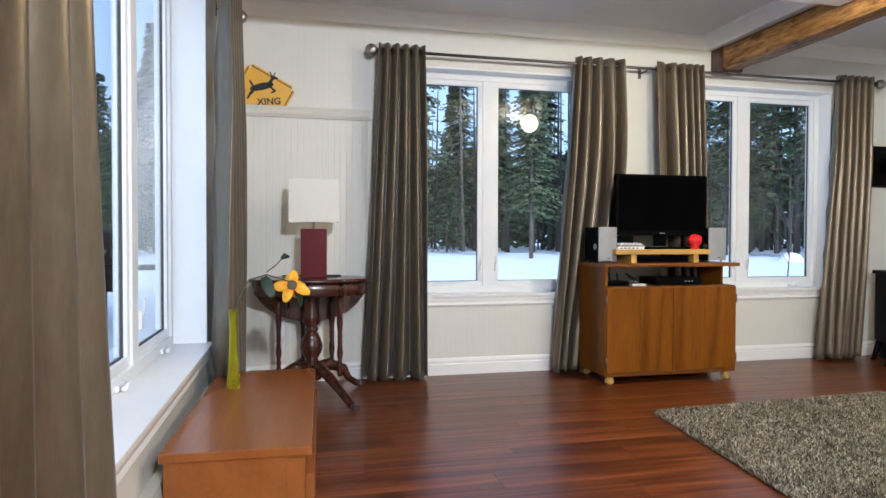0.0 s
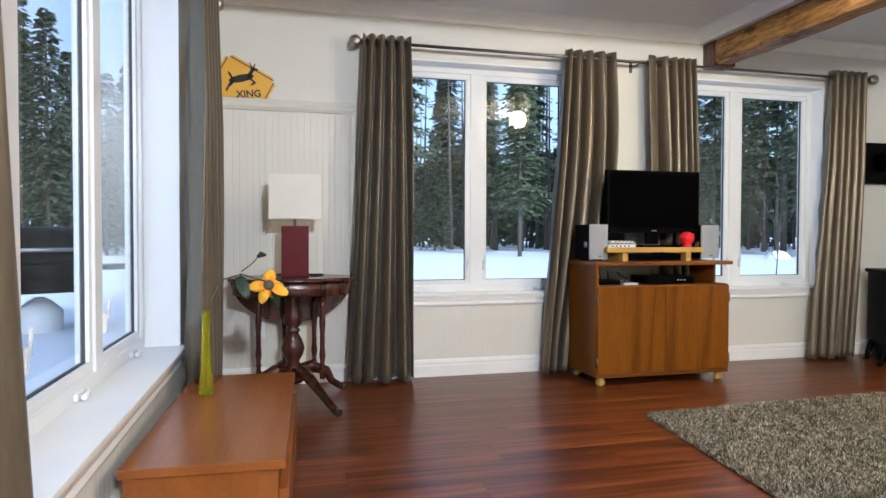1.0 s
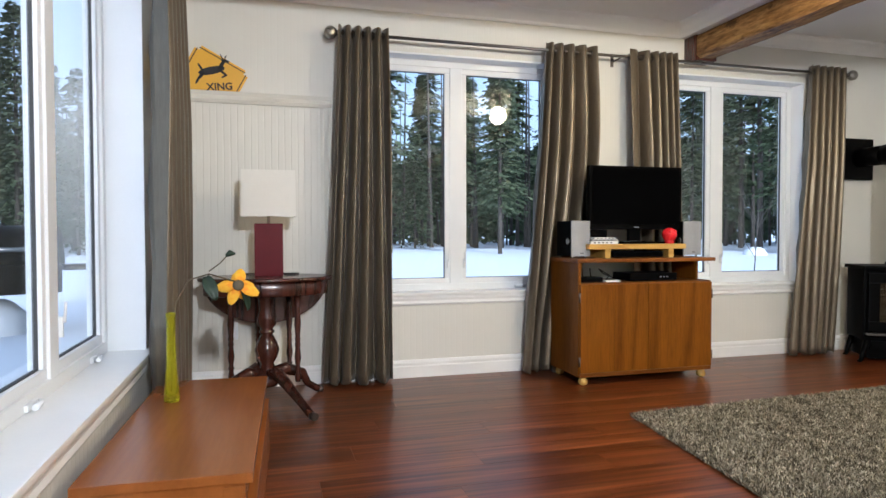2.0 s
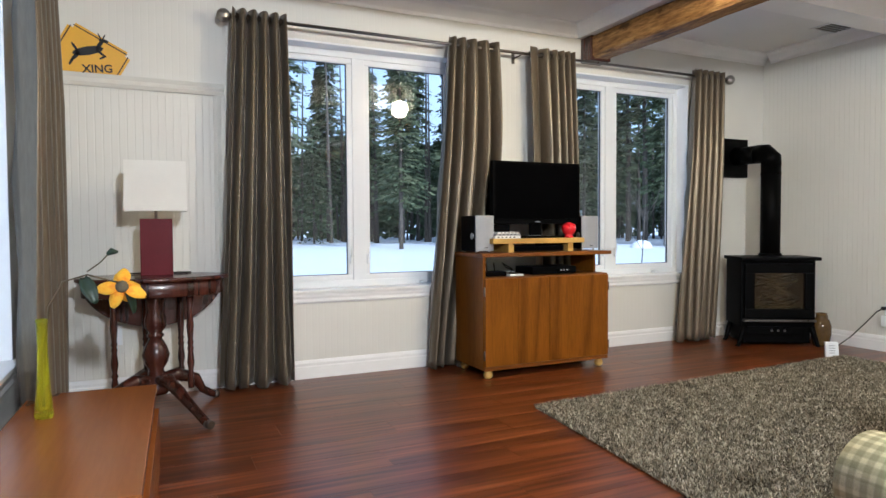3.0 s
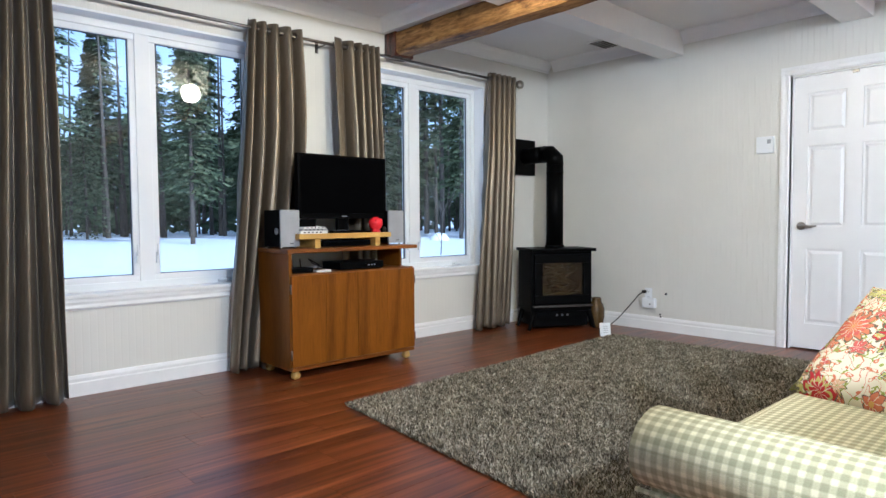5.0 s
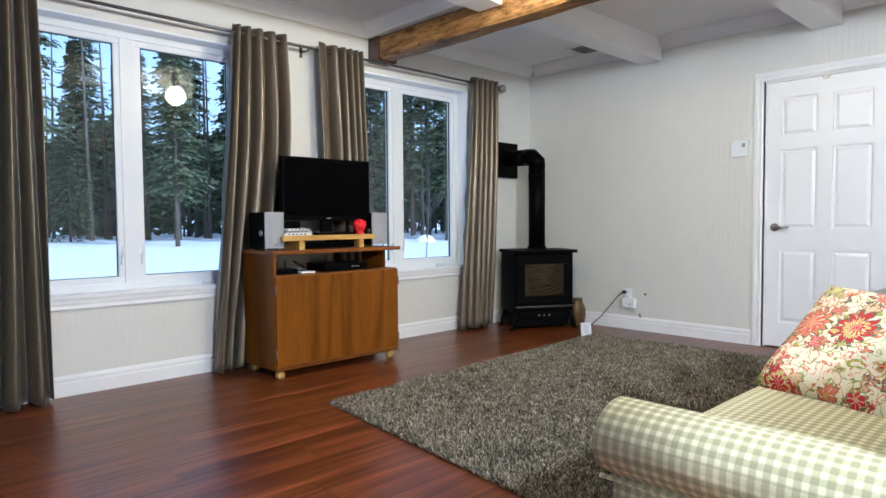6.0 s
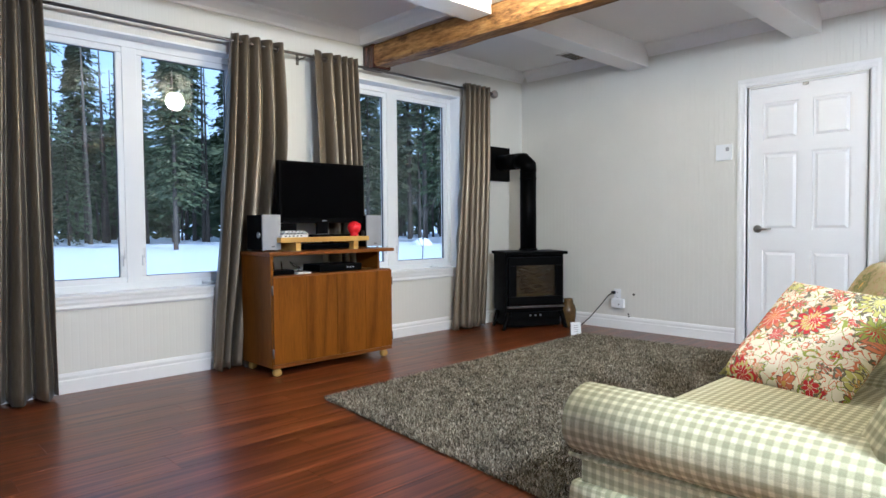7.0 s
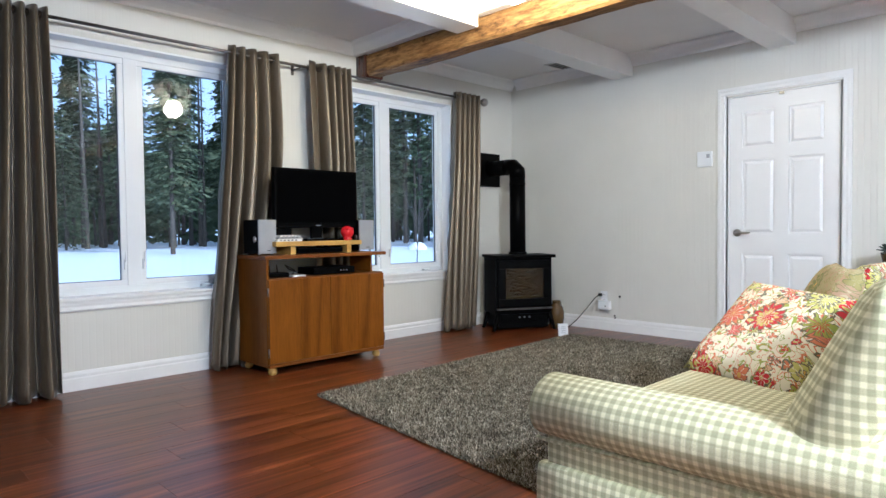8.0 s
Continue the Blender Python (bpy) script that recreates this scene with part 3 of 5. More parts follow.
M["heater"] = paint("cream_enamel", (0.62, 0.59, 0.50), 0.4, 0.05)
M["leaf"] = paint("dark_leaf", (0.014, 0.030, 0.014), 0.4, 0.3, 30)
M["stem"] = paint("brown_stem", (0.08, 0.06, 0.03), 0.6, 0.3, 40)
M["bark"] = paint("grey_bark", (0.10, 0.085, 0.07), 0.9, 0.4, 9, 0.6, 40)
M["log"] = wood("ceramic_log", (0.006, 0.004, 0.002), (0.060, 0.040, 0.017), "x", 8.0, 0.85, 1.6, False, 0.2, 0.4, 0.06, 1.0, 5.0)


def petal_mat():
    m, n, l, b = nodes_of("orange_petal", 0.6, 0, 0.2)
    f = noise_tex(n, l, coords(n, l), 22, 3)
    l.new(ramp(n, l, f, [(0.30, (0.72, 0.13, 0.01)), (0.52, (0.85, 0.42, 0.02)), (0.75, (0.88, 0.55, 0.06))]), b.inputs["Base Color"])
    return m


M["petal"] = petal_mat()


def vase_glass():
    m, n, l, b = nodes_of("yellow_glass", 0.05, 0, 0.5)
    b.inputs["Base Color"].default_value = (0.80, 0.78, 0.03, 1)
    b.inputs["Transmission Weight"].default_value = 0.85
    b.inputs["IOR"].default_value = 1.3
    return m


M["vase"] = vase_glass()


def floral(name, ground, colours, outline, seed):
    """Printed cotton: scattered blooms and leaves of several sizes on a plain ground, over the UV map in metres."""
    m, n, l, b = nodes_of(name, 0.8, 0, 0.2)
    c, mp = n.new("ShaderNodeTexCoord"), n.new("ShaderNodeMapping")
    mp.inputs["Location"].default_value = (seed, seed * 1.7, 0)
    l.new(c.outputs["UV"], mp.inputs[0])
    wob, vm = n.new("ShaderNodeTexNoise"), n.new("ShaderNodeVectorMath")
    wob.inputs["Scale"].default_value = 28
    l.new(mp.outputs[0], wob.inputs["Vector"])
    vm.operation = "MULTIPLY_ADD"
    vm.inputs[1].default_value = (0.035,) * 3
    l.new(wob.outputs["Color"], vm.inputs[0])
    l.new(mp.outputs[0], vm.inputs[2])
    col = ground
    # thin scrolling tendrils on the ground
    for shift, k in ((3.0, colours[2]), (7.0, colours[1])):
        line = noise_tex(n, l, coords(n, l, (1, 1, 1), (0, 0, 20 * shift), "UV"), 13 + shift, 1, 0.4, 1.5)
        near_line = math_node(n, l, "LESS_THAN", math_node(n, l, "ABSOLUTE", math_node(n, l, "SUBTRACT", line, 0.5)), 0.022)
        col = mixc(n, l, col, k, near_line)
    for scale, size, rings, lobes, keep in ((23.0, 0.38, 12.0, 3.0, 0.55), (13.5, 0.42, 19.0, 7.0, 0.50), (8.0, 0.50, 27.0, 12.0, 0.42)):
        v = n.new("ShaderNodeTexVoronoi")
        v.inputs["Scale"].default_value = scale
        v.inputs["Randomness"].default_value = 0.75
        l.new(vm.outputs[0], v.inputs["Vector"])
        away, xyz = n.new("ShaderNodeVectorMath"), n.new("ShaderNodeSeparateXYZ")
        away.operation = "SUBTRACT"
        l.new(vm.outputs[0], away.inputs[0])
        l.new(v.outputs["Position"], away.inputs[1])
        l.new(away.outputs[0], xyz.inputs[0])
        turn = math_node(n, l, "ARCTAN2", xyz.outputs[1], xyz.outputs[0])
        lobe = math_node(n, l, "ADD", math_node(n, l, "MULTIPLY", math_node(n, l, "ABSOLUTE", math_node(n, l, "SINE", math_node(n, l, "MULTIPLY", turn, lobes * 0.5))), -0.45), 1.3)
        reach = math_node(n, l, "MULTIPLY", v.outputs["Distance"], lobe)
        sp = n.new("ShaderNodeSeparateColor")
        l.new(v.outputs["Color"], sp.inputs[0])
        picks = []
        for shift in (0, 2):
            r = n.new("ShaderNodeValToRGB")
            r.color_ramp.interpolation = "CONSTANT"
            order = colours[shift:] + colours[:shift]
            while len(r.color_ramp.elements) < len(order):
                r.color_ramp.elements.new(0.5)
            for i, (e, k) in enumerate(zip(r.color_ramp.elements, order)):
                e.position, e.color = i / len(order), (*k, 1)
            l.new(sp.outputs[0], r.inputs[0])
            picks.append(r.outputs[0])
        ring = math_node(n, l, "SINE", math_node(n, l, "MULTIPLY", reach, rings))
        bloom = mixc(n, l, picks[1], picks[0], ramp(n, l, ring, [(0.40, (0, 0, 0)), (0.55, (1, 1, 1))]))
        # pale lines between the petals, a mustard heart and a drawn outline
        gap = math_node(n, l, "LESS_THAN", math_node(n, l, "ABSOLUTE", math_node(n, l, "SINE", math_node(n, l, "MULTIPLY", turn, lobes * 0.5))), 0.22)
        bloom = mixc(n, l, bloom, ground, math_node(n, l, "MULTIPLY", gap, math_node(n, l, "GREATER_THAN", reach, size * 0.3)))
        bloom = mixc(n, l, bloom, (0.70, 0.42, 0.10), math_node(n, l, "LESS_THAN", reach, size * 0.24))
        rim = math_node(n, l, "GREATER_THAN", reach, size * 0.89)
        bloom = mixc(n, l, bloom, outline, rim)
        inside = math_node(n, l, "LESS_THAN", reach, size)
        some = math_node(n, l, "GREATER_THAN", sp.outputs[1], keep)
        col = mixc(n, l, col, bloom, math_node(n, l, "MULTIPLY", inside, some))
    l.new(col, b.inputs["Base Color"])
    bump(n, l, b, noise_tex(n, l, coords(n, l), 500, 1), 0.3, 0.002)
    return m


M["floral"] = floral("bright_floral_print", (0.86, 0.80, 0.62), [(0.55, 0.035, 0.04), (0.66, 0.22, 0.10), (0.36, 0.40, 0.07), (0.20, 0.19, 0.13), (0.72, 0.46, 0.26), (0.60, 0.56, 0.16), (0.62, 0.13, 0.10)], (0.17, 0.14, 0.08), 0.3)
M["khaki_floral"] = floral("khaki_floral_print", (0.42, 0.36, 0.20), [(0.52, 0.45, 0.29), (0.34, 0.30, 0.12), (0.46, 0.31, 0.20), (0.20, 0.22, 0.08)], (0.26, 0.23, 0.11), 2.1)


def set_uv(ob, fn):
    me = ob.data
    uv = me.uv_layers.new(name="cloth")
    for p in me.polygons:
        for li in p.loop_indices:
            uv.data[li].uv = fn(me.vertices[me.loops[li].vertex_index].co, p.normal)
    return ob


def box_uv(co, nrm):
    a = [abs(k) for k in nrm]
    if a[2] >= a[0] and a[2] >= a[1]:
        return (co.x, co.y)
    if a[0] >= a[1]:
        return (co.y, co.z)
    return (co.x, co.z)


def cushion(bm, x0, y0, z0, x1, y1, z1, puff=0.02, n=10, bev=0.03):
    """Soft box: rounded edges and slightly swollen faces."""
    box(bm, x0, y0, z0, x1, y1, z1)
    bmesh.ops.subdivide_edges(bm, edges=bm.edges[:], cuts=n, use_grid_fill=True)
    c = Vector(((x0 + x1) / 2, (y0 + y1) / 2, (z0 + z1) / 2))
    h = Vector(((x1 - x0) / 2, (y1 - y0) / 2, (z1 - z0) / 2))
    for v in bm.verts:
        d = v.co - c
        u = Vector((d.x / h.x, d.y / h.y, d.z / h.z))
        inner = Vector([math.copysign(max(0, h[i] - bev), d[i]) if abs(d[i]) > h[i] - bev else d[i] for i in range(3)])
        rest = d - inner
        if rest.length > 1e-6:
            d = inner + rest.normalized() * min(bev, rest.length)
        k = (1 - u.x ** 2) * (1 - u.y ** 2) + (1 - u.x ** 2) * (1 - u.z ** 2) + (1 - u.y ** 2) * (1 - u.z ** 2)
        big = max(range(3), key=lambda i: abs(u[i]))
        d[big] += math.copysign(puff * k, d[big])
        v.co = c + d
    for f in bm.faces:
        f.smooth = True
    return bm


# ---------- television corner ----------
CX0, CX1, CY0, CY1 = 1.75, 2.74, 3.64, 4.04
cab = empty("tv_cabinet", pose(CX0, CY0, 0), "golden oak television cabinet with two plain doors on bun feet", "cabinet")
CW, CD = CX1 - CX0, CY1 - CY0
part("side_panel", box(B(), 0, 0, 0.06, 0.019, CD, 0.79, 0.002), M["oak"], cab)
part("side_panel", box(B(), CW - 0.019, 0.13, 0.06, CW, CD, 0.79, 0.002), M["oak"], cab)
part("side_panel", box(B(), CW - 0.019, 0.0, 0.06, CW, 0.129, 0.66, 0.002), M["oak"], cab)
bm = B()
box(bm, -0.012, -0.012, 0.791, CW + 0.03, CD + 0.005, 0.816, 0.006)
part("top", bm, M["oak_x"], cab)
part("shelf", box(B(), 0.02, 0.004, 0.640, CW - 0.02, CD, 0.658, 0.002), M["oak_x"], cab)
part("bottom_board", box(B(), 0.02, 0.004, 0.062, CW - 0.02, CD, 0.085, 0.002), M["oak_x"], cab)
part("back_panel", box(B(), 0.02, CD - 0.008, 0.086, CW - 0.02, CD - 0.001, 0.639), M["oak"], cab)
part("plinth", box(B(), 0.004, -0.014, 0.058, CW - 0.004, 0.003, 0.083, 0.004), M["oak_x"], cab)
for a, b in ((0.006, CW / 2 - 0.002), (CW / 2 + 0.002, CW - 0.006)):
    d = part("cabinet_door", B(), None, cab)
    bm = B()
    mid = a + (b - a) * 0.5
    box(bm, a, -0.020, 0.086, mid - 0.0008, -0.002, 0.652, 0.002)
    box(bm, mid + 0.0008, -0.020, 0.086, b, -0.002, 0.652, 0.002)
    d.data = mesh_of("cabinet_door", bm, M["oak"])
    hx = a - 0.004 if a < 0.1 else b + 0.004
    for hz in (0.16, 0.57):
        part("hinge", tube(B(), [(hx, -0.016, hz - 0.03), (hx, -0.016, hz + 0.03)], 0.006, 8), M["nickel"], d)
for x, y in ((0.05, 0.03), (CW - 0.05, 0.03), (0.05, CD - 0.04), (CW - 0.05, CD - 0.04)):
    part("bun_foot", lathe(B(), [(0.012, 0), (0.026, 0.008), (0.032, 0.028), (0.024, 0.046), (0.018, 0.060)], 18, x, y), M["pine"], cab)

ZT = 0.816
riser = empty("riser_shelf", pose(1.86, 3.70, ZT), "yellow pine riser shelf standing on the cabinet", "shelf")
part("board", box(B(), 0, 0, 0.058, 0.73, 0.28, 0.092, 0.003), M["pine"], riser)
for x in (0.12, 0.60):
    part("block_leg", box(B(), x, 0.01, 0, x + 0.04, 0.27, 0.0575, 0.002), M["pine"], riser)
ZRS = ZT + 0.092
tv = empty("television", pose(2.288, 3.85, 0, 0, 0, 0), "black flat-screen television on a neck stand", "television")
part("bezel", box(B(), -0.358, -0.02, 1.005, 0.358, 0.025, 1.437, 0.006), M["black"], tv)
part("screen", box(B(), -0.338, -0.0225, 1.040, 0.338, -0.019, 1.420, 0.001), M["screen"], tv)
part("back_cover", box(B(), -0.26, 0.024, 1.03, 0.26, 0.07, 1.36, 0.015), M["black"], tv)
part("maker_mark", box(B(), -0.02, -0.0215, 1.018, 0.02, -0.0195, 1.024), M["silver"], tv)
part("neck", box(B(), -0.045, 0.0, ZRS + 0.012, 0.045, 0.03, 1.02, 0.008), M["black"], tv)
part("foot_plate", box(B(), -0.20, -0.085, ZRS, 0.20, 0.10, ZRS + 0.014, 0.006), M["screen"], tv)


def speaker(m, label):
    s = empty("loudspeaker", m, label, "loudspeaker", "loudspeakers")
    part("box", box(B(), -0.068, 0.012, 0.012, 0.068, 0.20, 0.245, 0.004), M["black"], s)
    bm = B()
    nn = 8
    rows = []
    for i in range(nn + 1):
        a = -0.068 + 0.136 * i / nn
        bow = -0.014 * (1 - (2 * i / nn - 1) ** 2)
        rows.append([bm.verts.new((a, bow, 0.012)), bm.verts.new((a, bow, 0.245)), bm.verts.new((a, 0.0115, 0.245)), bm.verts.new((a, 0.0115, 0.012))])
    for p, q in zip(rows, rows[1:]):
        for k in range(4):
            bm.faces.new((p[k], q[k], q[(k + 1) % 4], p[(k + 1) % 4]))
    bm.faces.new(rows[0]); bm.faces.new(rows[-1][::-1])
    g = part("grille", bm, M["silver"], s, "silver cloth grille")
    part("badge", box(B(), -0.012, -0.0165, 0.030, 0.012, -0.0125, 0.035), M["ink"], g)
    part("side_ring", lathe(B(), [(0.020, 0), (0.022, 0.003), (0.017, 0.006), (0.008, 0.004)], 18), M["steel"], s, "chrome ring on the side").matrix_basis = pose(-0.068, 0.05, 0.11, 0, -90, 0)
    for x in (-0.05, 0.05):
        for y in (0.03, 0.18):
            part("foot", lathe(B(), [(0.008, 0), (0.006, 0.0125)], 10, x, y), M["steel"], s)
    return s


sp = speaker(pose(1.83, 3.76, ZT, 0, 0, 3), "black bookshelf loudspeaker with a silver grille")
copy_thing(sp, pose(2.70, 3.78, ZT, 0, 0, -2))

disc = empty("disc_player", pose(2.06, 3.74, ZT), "slim black disc player under the riser shelf", "disc player")
part("case", box(B(), 0, 0, 0.004, 0.38, 0.22, 0.042, 0.004), M["black"], disc)
part("front_strip", box(B(), 0.02, -0.002, 0.014, 0.36, 0.0005, 0.030), M["screen"], disc)
for x in (0.03, 0.35):
    part("foot", lathe(B(), [(0.012, 0), (0.012, 0.0045)], 10, x, 0.11), M["ink"], disc)
stb = empty("receiver_box", pose(2.16, 3.70, 0.658), "black receiver box on the cabinet's open shelf", "receiver")
part("case", box(B(), 0, 0, 0.004, 0.36, 0.22, 0.055, 0.005), M["black"], stb)
part("display", box(B(), 0.20, -0.002, 0.02, 0.30, 0.0005, 0.038), M["screen"], stb)
for k in range(3):
    part("button", box(B(), 0.225 + k * 0.025, -0.004, 0.026, 0.237 + k * 0.025, -0.0015, 0.031), M["paper"], stb)
hub = empty("network_box", pose(1.80, 3.72, 0.658), "small black network box with cables", "network box")
part("case", box(B(), 0, 0, 0, 0.17, 0.12, 0.032, 0.004), M["black"], hub)
for k in range(3):
    part("antenna", tube(B(), [(0.02 + 0.06 * k, 0.11, 0.03), (0.02 + 0.06 * k, 0.12, 0.085)], 0.004, 6), M["black"], hub)
cable = tagged(new("cable", mesh_of("cable", tube(B(), [(1.96, 3.78, 0.661), (2.0, 3.74, 0.664), (2.05, 3.78, 0.70), (2.03, 3.88, 0.735), (2.10, 3.95, 0.70), (2.2, 3.97, 0.664)], 0.004, 8), M["ink"])), "loose black cable looped on the shelf", "cable")
paper = tagged(new("folded_paper", mesh_of("folded_paper", box(B(), 1.985, 3.70, 0.6585, 2.09, 3.76, 0.670, 0.002), M["paper"])), "small white folded leaflet on the shelf", "paper")
for k, (w, hgt, z, mat) in enumerate(((0.20, 0.018, 0.0, "paper"), (0.19, 0.014, 0.018, "silver"), (0.17, 0.012, 0.032, "paper"))):
    bx = empty("disc_case", pose(1.885 + 0.012 * k, 3.725, ZRS + z, 0, 0, 3 * k), "stacked white and grey disc case", "disc case", "stack of disc cases")
    part("sleeve", box(B(), 0, 0, 0.0005, w, 0.13, hgt - 0.0005, 0.001), M[mat], bx)
    for j in range(5):
        part("print_bar", box(B(), 0.02 + j * 0.03, -0.001, hgt * 0.3, 0.035 + j * 0.03, 0.0008, hgt * 0.7), M["ink"], bx)
gb = tagged(new("clear_box", mesh_of("clear_box", box(B(), 1.885, 3.86, ZRS, 2.08, 3.95, ZRS + 0.095, 0.004), M["black"])), "dark see-through plastic box behind the disc cases", "box")
rem = empty("remote_control", pose(2.13, 3.73, ZRS, 0, 0, 8), "black remote control lying on the riser shelf", "remote control")
part("body", box(B(), 0, 0, 0, 0.19, 0.045, 0.018, 0.005), M["black"], rem)
for k in range(7):
    part("key", box(B(), 0.02 + k * 0.022, 0.014, 0.017, 0.032 + k * 0.022, 0.030, 0.0195), M["silver"], rem)
bm = B()
lathe(bm, [(0.030, 0), (0.034, 0.01), (0.026, 0.02), (0.040, 0.032), (0.050, 0.055), (0.049, 0.075), (0.036, 0.096), (0.012, 0.108)], 24)
for s in (-1, 1):
    r = bmesh.ops.create_uvsphere(bm, u_segments=12, v_segments=8, radius=0.014)
    bmesh.ops.translate(bm, verts=r["verts"], vec=(s * 0.018, -0.034, 0.082))
fig = solid("red_figurine", bm, M["toy_red"], "small shiny red round plastic ornament", "ornament")
fig.location = (2.50, 3.76, ZRS)

# ---------- side table with lamp ----------
TX, TY = -0.160, 3.80
ZTT = 0.735


def ellipse_slab(bm, rx, ry, z0, z1, seg=56, edge=0.006, cx=0, cy=0, lo=0.0, hi=2 * math.pi):
    prof = [(-edge, z0), (0, z0 + edge), (0, z1 - edge), (-edge, z1)]
    rings = [[bm.verts.new((cx + (rx + d) * math.cos(2 * math.pi * i / seg), cy + (ry + d) * math.sin(2 * math.pi * i / seg), z)) for i in range(seg)] for d, z in prof]
    for a, b in zip(rings, rings[1:]):
        for i in range(seg):
            bm.faces.new((a[i], a[(i + 1) % seg], b[(i + 1) % seg], b[i])).smooth = True
    bm.faces.new(rings[0][::-1]); bm.faces.new(rings[-1])


table = empty("side_table", pose(TX, TY, 0), "dark mahogany drop-leaf side table with turned legs", "table")
bm = B(); ellipse_slab(bm, 0.375, 0.235, 0.712, ZTT)
part("tabletop", bm, M["mahogany"], table)
bm = B(); ellipse_slab(bm, 0.345, 0.205, 0.632, 0.7115, 56, 0.004)
part("apron", bm, M["mahogany"], table)
bm = B()
ellipse_slab(bm, 0.375, 0.285, -0.009, 0.009, 56, 0.004)
bmesh.ops.bisect_plane(bm, geom=bm.verts[:] + bm.edges[:] + bm.faces[:], plane_co=(0, 0, 0), plane_no=(0, 1, 0), clear_outer=True)
bmesh.ops.holes_fill(bm, edges=[e for e in bm.edges if e.is_boundary])
bmesh.ops.transform(bm, verts=bm.verts, matrix=pose(0, 0.24, 0.715, 90, 0, 0))
part("drop_leaf", bm, M["mahogany"], table, "hanging half-round leaf behind the table")
COL = [(0.045, 0.10), (0.06, 0.13), (0.052, 0.17), (0.03, 0.20), (0.035, 0.215), (0.030, 0.23), (0.048, 0.27), (0.056, 0.31), (0.045, 0.355), (0.026, 0.40), (0.034, 0.41), (0.034, 0.42), (0.026, 0.43), (0.044, 0.46), (0.044, 0.50), (0.036, 0.54), (0.04, 0.60), (0.05, 0.6315)]
part("column", lathe(B(), [(r * 1.25, z) for r, z in COL], 24), M["mahogany"], table)
THIN = [(0.014, 0.13), (0.018, 0.16), (0.012, 0.19), (0.018, 0.205), (0.012, 0.22), (0.019, 0.27), (0.013, 0.33), (0.017, 0.345), (0.012, 0.36), (0.017, 0.375), (0.013, 0.39), (0.019, 0.46), (0.014, 0.55), (0.02, 0.6315)]
for x, y in ((-0.20, 0.03), (0.17, -0.08), (0.13, 0.11), (-0.05, 0.15)):
    part("turned_leg", lathe(B(), THIN, 14, x, y), M["mahogany"], table)
for a in (-62, 28, 118, 208):
    c, s = math.cos(radians(a)), math.sin(radians(a))
    L = 0.50 if a == -62 else 0.36
    pts = [(0.03 * c, 0.03 * s, 0.17), (0.12 * c, 0.12 * s, 0.185), (0.23 * c, 0.23 * s, 0.14), (L * 0.75 * c, L * 0.75 * s, 0.07), (L * 0.92 * c, L * 0.92 * s, 0.030), (L * c, L * s, 0.022)]
    f = part("cabriole_foot", tube(B(), pts, [0.034, 0.036, 0.030, 0.022, 0.021, 0.020], 12), M["mahogany"], table)
    part("toe_cap", tube(B(), [(L * 0.95 * c, L * 0.95 * s, 0.024), (L * 1.02 * c, L * 1.02 * s, 0.021)], [0.0225, 0.021], 12), M["nickel"], f)

lamp = empty("table_lamp", pose(-0.145, 3.85, ZTT), "dark red block table lamp with a square white shade, unlit", "table lamp")
part("base", box(B(), -0.080, -0.055, 0, 0.080, 0.055, 0.305, 0.005), M["red"], lamp)
part("neck", lathe(B(), [(0.008, 0.304), (0.008, 0.36)], 12), M["steel"], lamp)
bm = B()
outer = [(-0.150, -0.085), (0.150, -0.085), (0.150, 0.085), (-0.150, 0.085)]
inner = [(x * 0.985, y * 0.97) for x, y in outer]
vo = [[bm.verts.new((x * (1 if z > 0.5 else 1.02), y * (1 if z > 0.5 else 1.02), z)) for x, y in outer] for z in (0.345, 0.612)]
vi = [[bm.verts.new((x * (1 if z > 0.5 else 1.02), y * (1 if z > 0.5 else 1.02), z)) for x, y in inner] for z in (0.345, 0.612)]
for i in range(4):
    j = (i + 1) % 4
    bm.faces.new((vo[0][i], vo[0][j], vo[1][j], vo[1][i]))
    bm.faces.new((vi[0][i], vi[1][i], vi[1][j], vi[0][j]))
    bm.faces.new((vo[1][i], vo[1][j], vi[1][j], vi[1][i]))
    bm.faces.new((vo[0][j], vo[0][i], vi[0][i], vi[0][j]))
part("shade", bm, M["shade"], lamp, "square white fabric shade")
bm = B()
for a, b in (((-0.147, 0, 0.36), (0.147, 0, 0.36)), ((0, -0.083, 0.36), (0, 0.083, 0.36))):
    tube(bm, [a, b], 0.003, 6)
part("shade_carrier", bm, M["steel"], lamp)
tagged(new("lamp_cord", mesh_of("lamp_cord", tube(B(), [(-0.06, 3.87, ZTT + 0.006), (0.0, 3.86, ZTT + 0.006), (0.03, 3.93, ZTT + 0.006), (-0.2, 3.97, ZTT + 0.006), (-0.34, 3.93, ZTT + 0.006)], 0.004, 8), M["ink"])), "thin dark lamp cord on the table", "cord")

# ---------- bench, vase and flower ----------
bench = empty("storage_bench", pose(-0.395, 2.27, 0, 0, 0, -2), "low reddish maple storage chest with a glossy lid", "chest")
part("lid", box(B(), -0.215, -0.57, 0.340, 0.215, 0.57, 0.367, 0.004), M["bench"], bench)
part("body", box(B(), -0.205, -0.555, 0.03, 0.195, 0.555, 0.3395, 0.002), M["bench"], bench)
part("front_board", box(B(), 0.1955, -0.54, 0.05, 0.222, 0.55, 0.275, 0.003), M["bench"], bench)
part("plinth", box(B(), -0.195, -0.54, 0, 0.185, 0.54, 0.0295), M["bench"], bench)
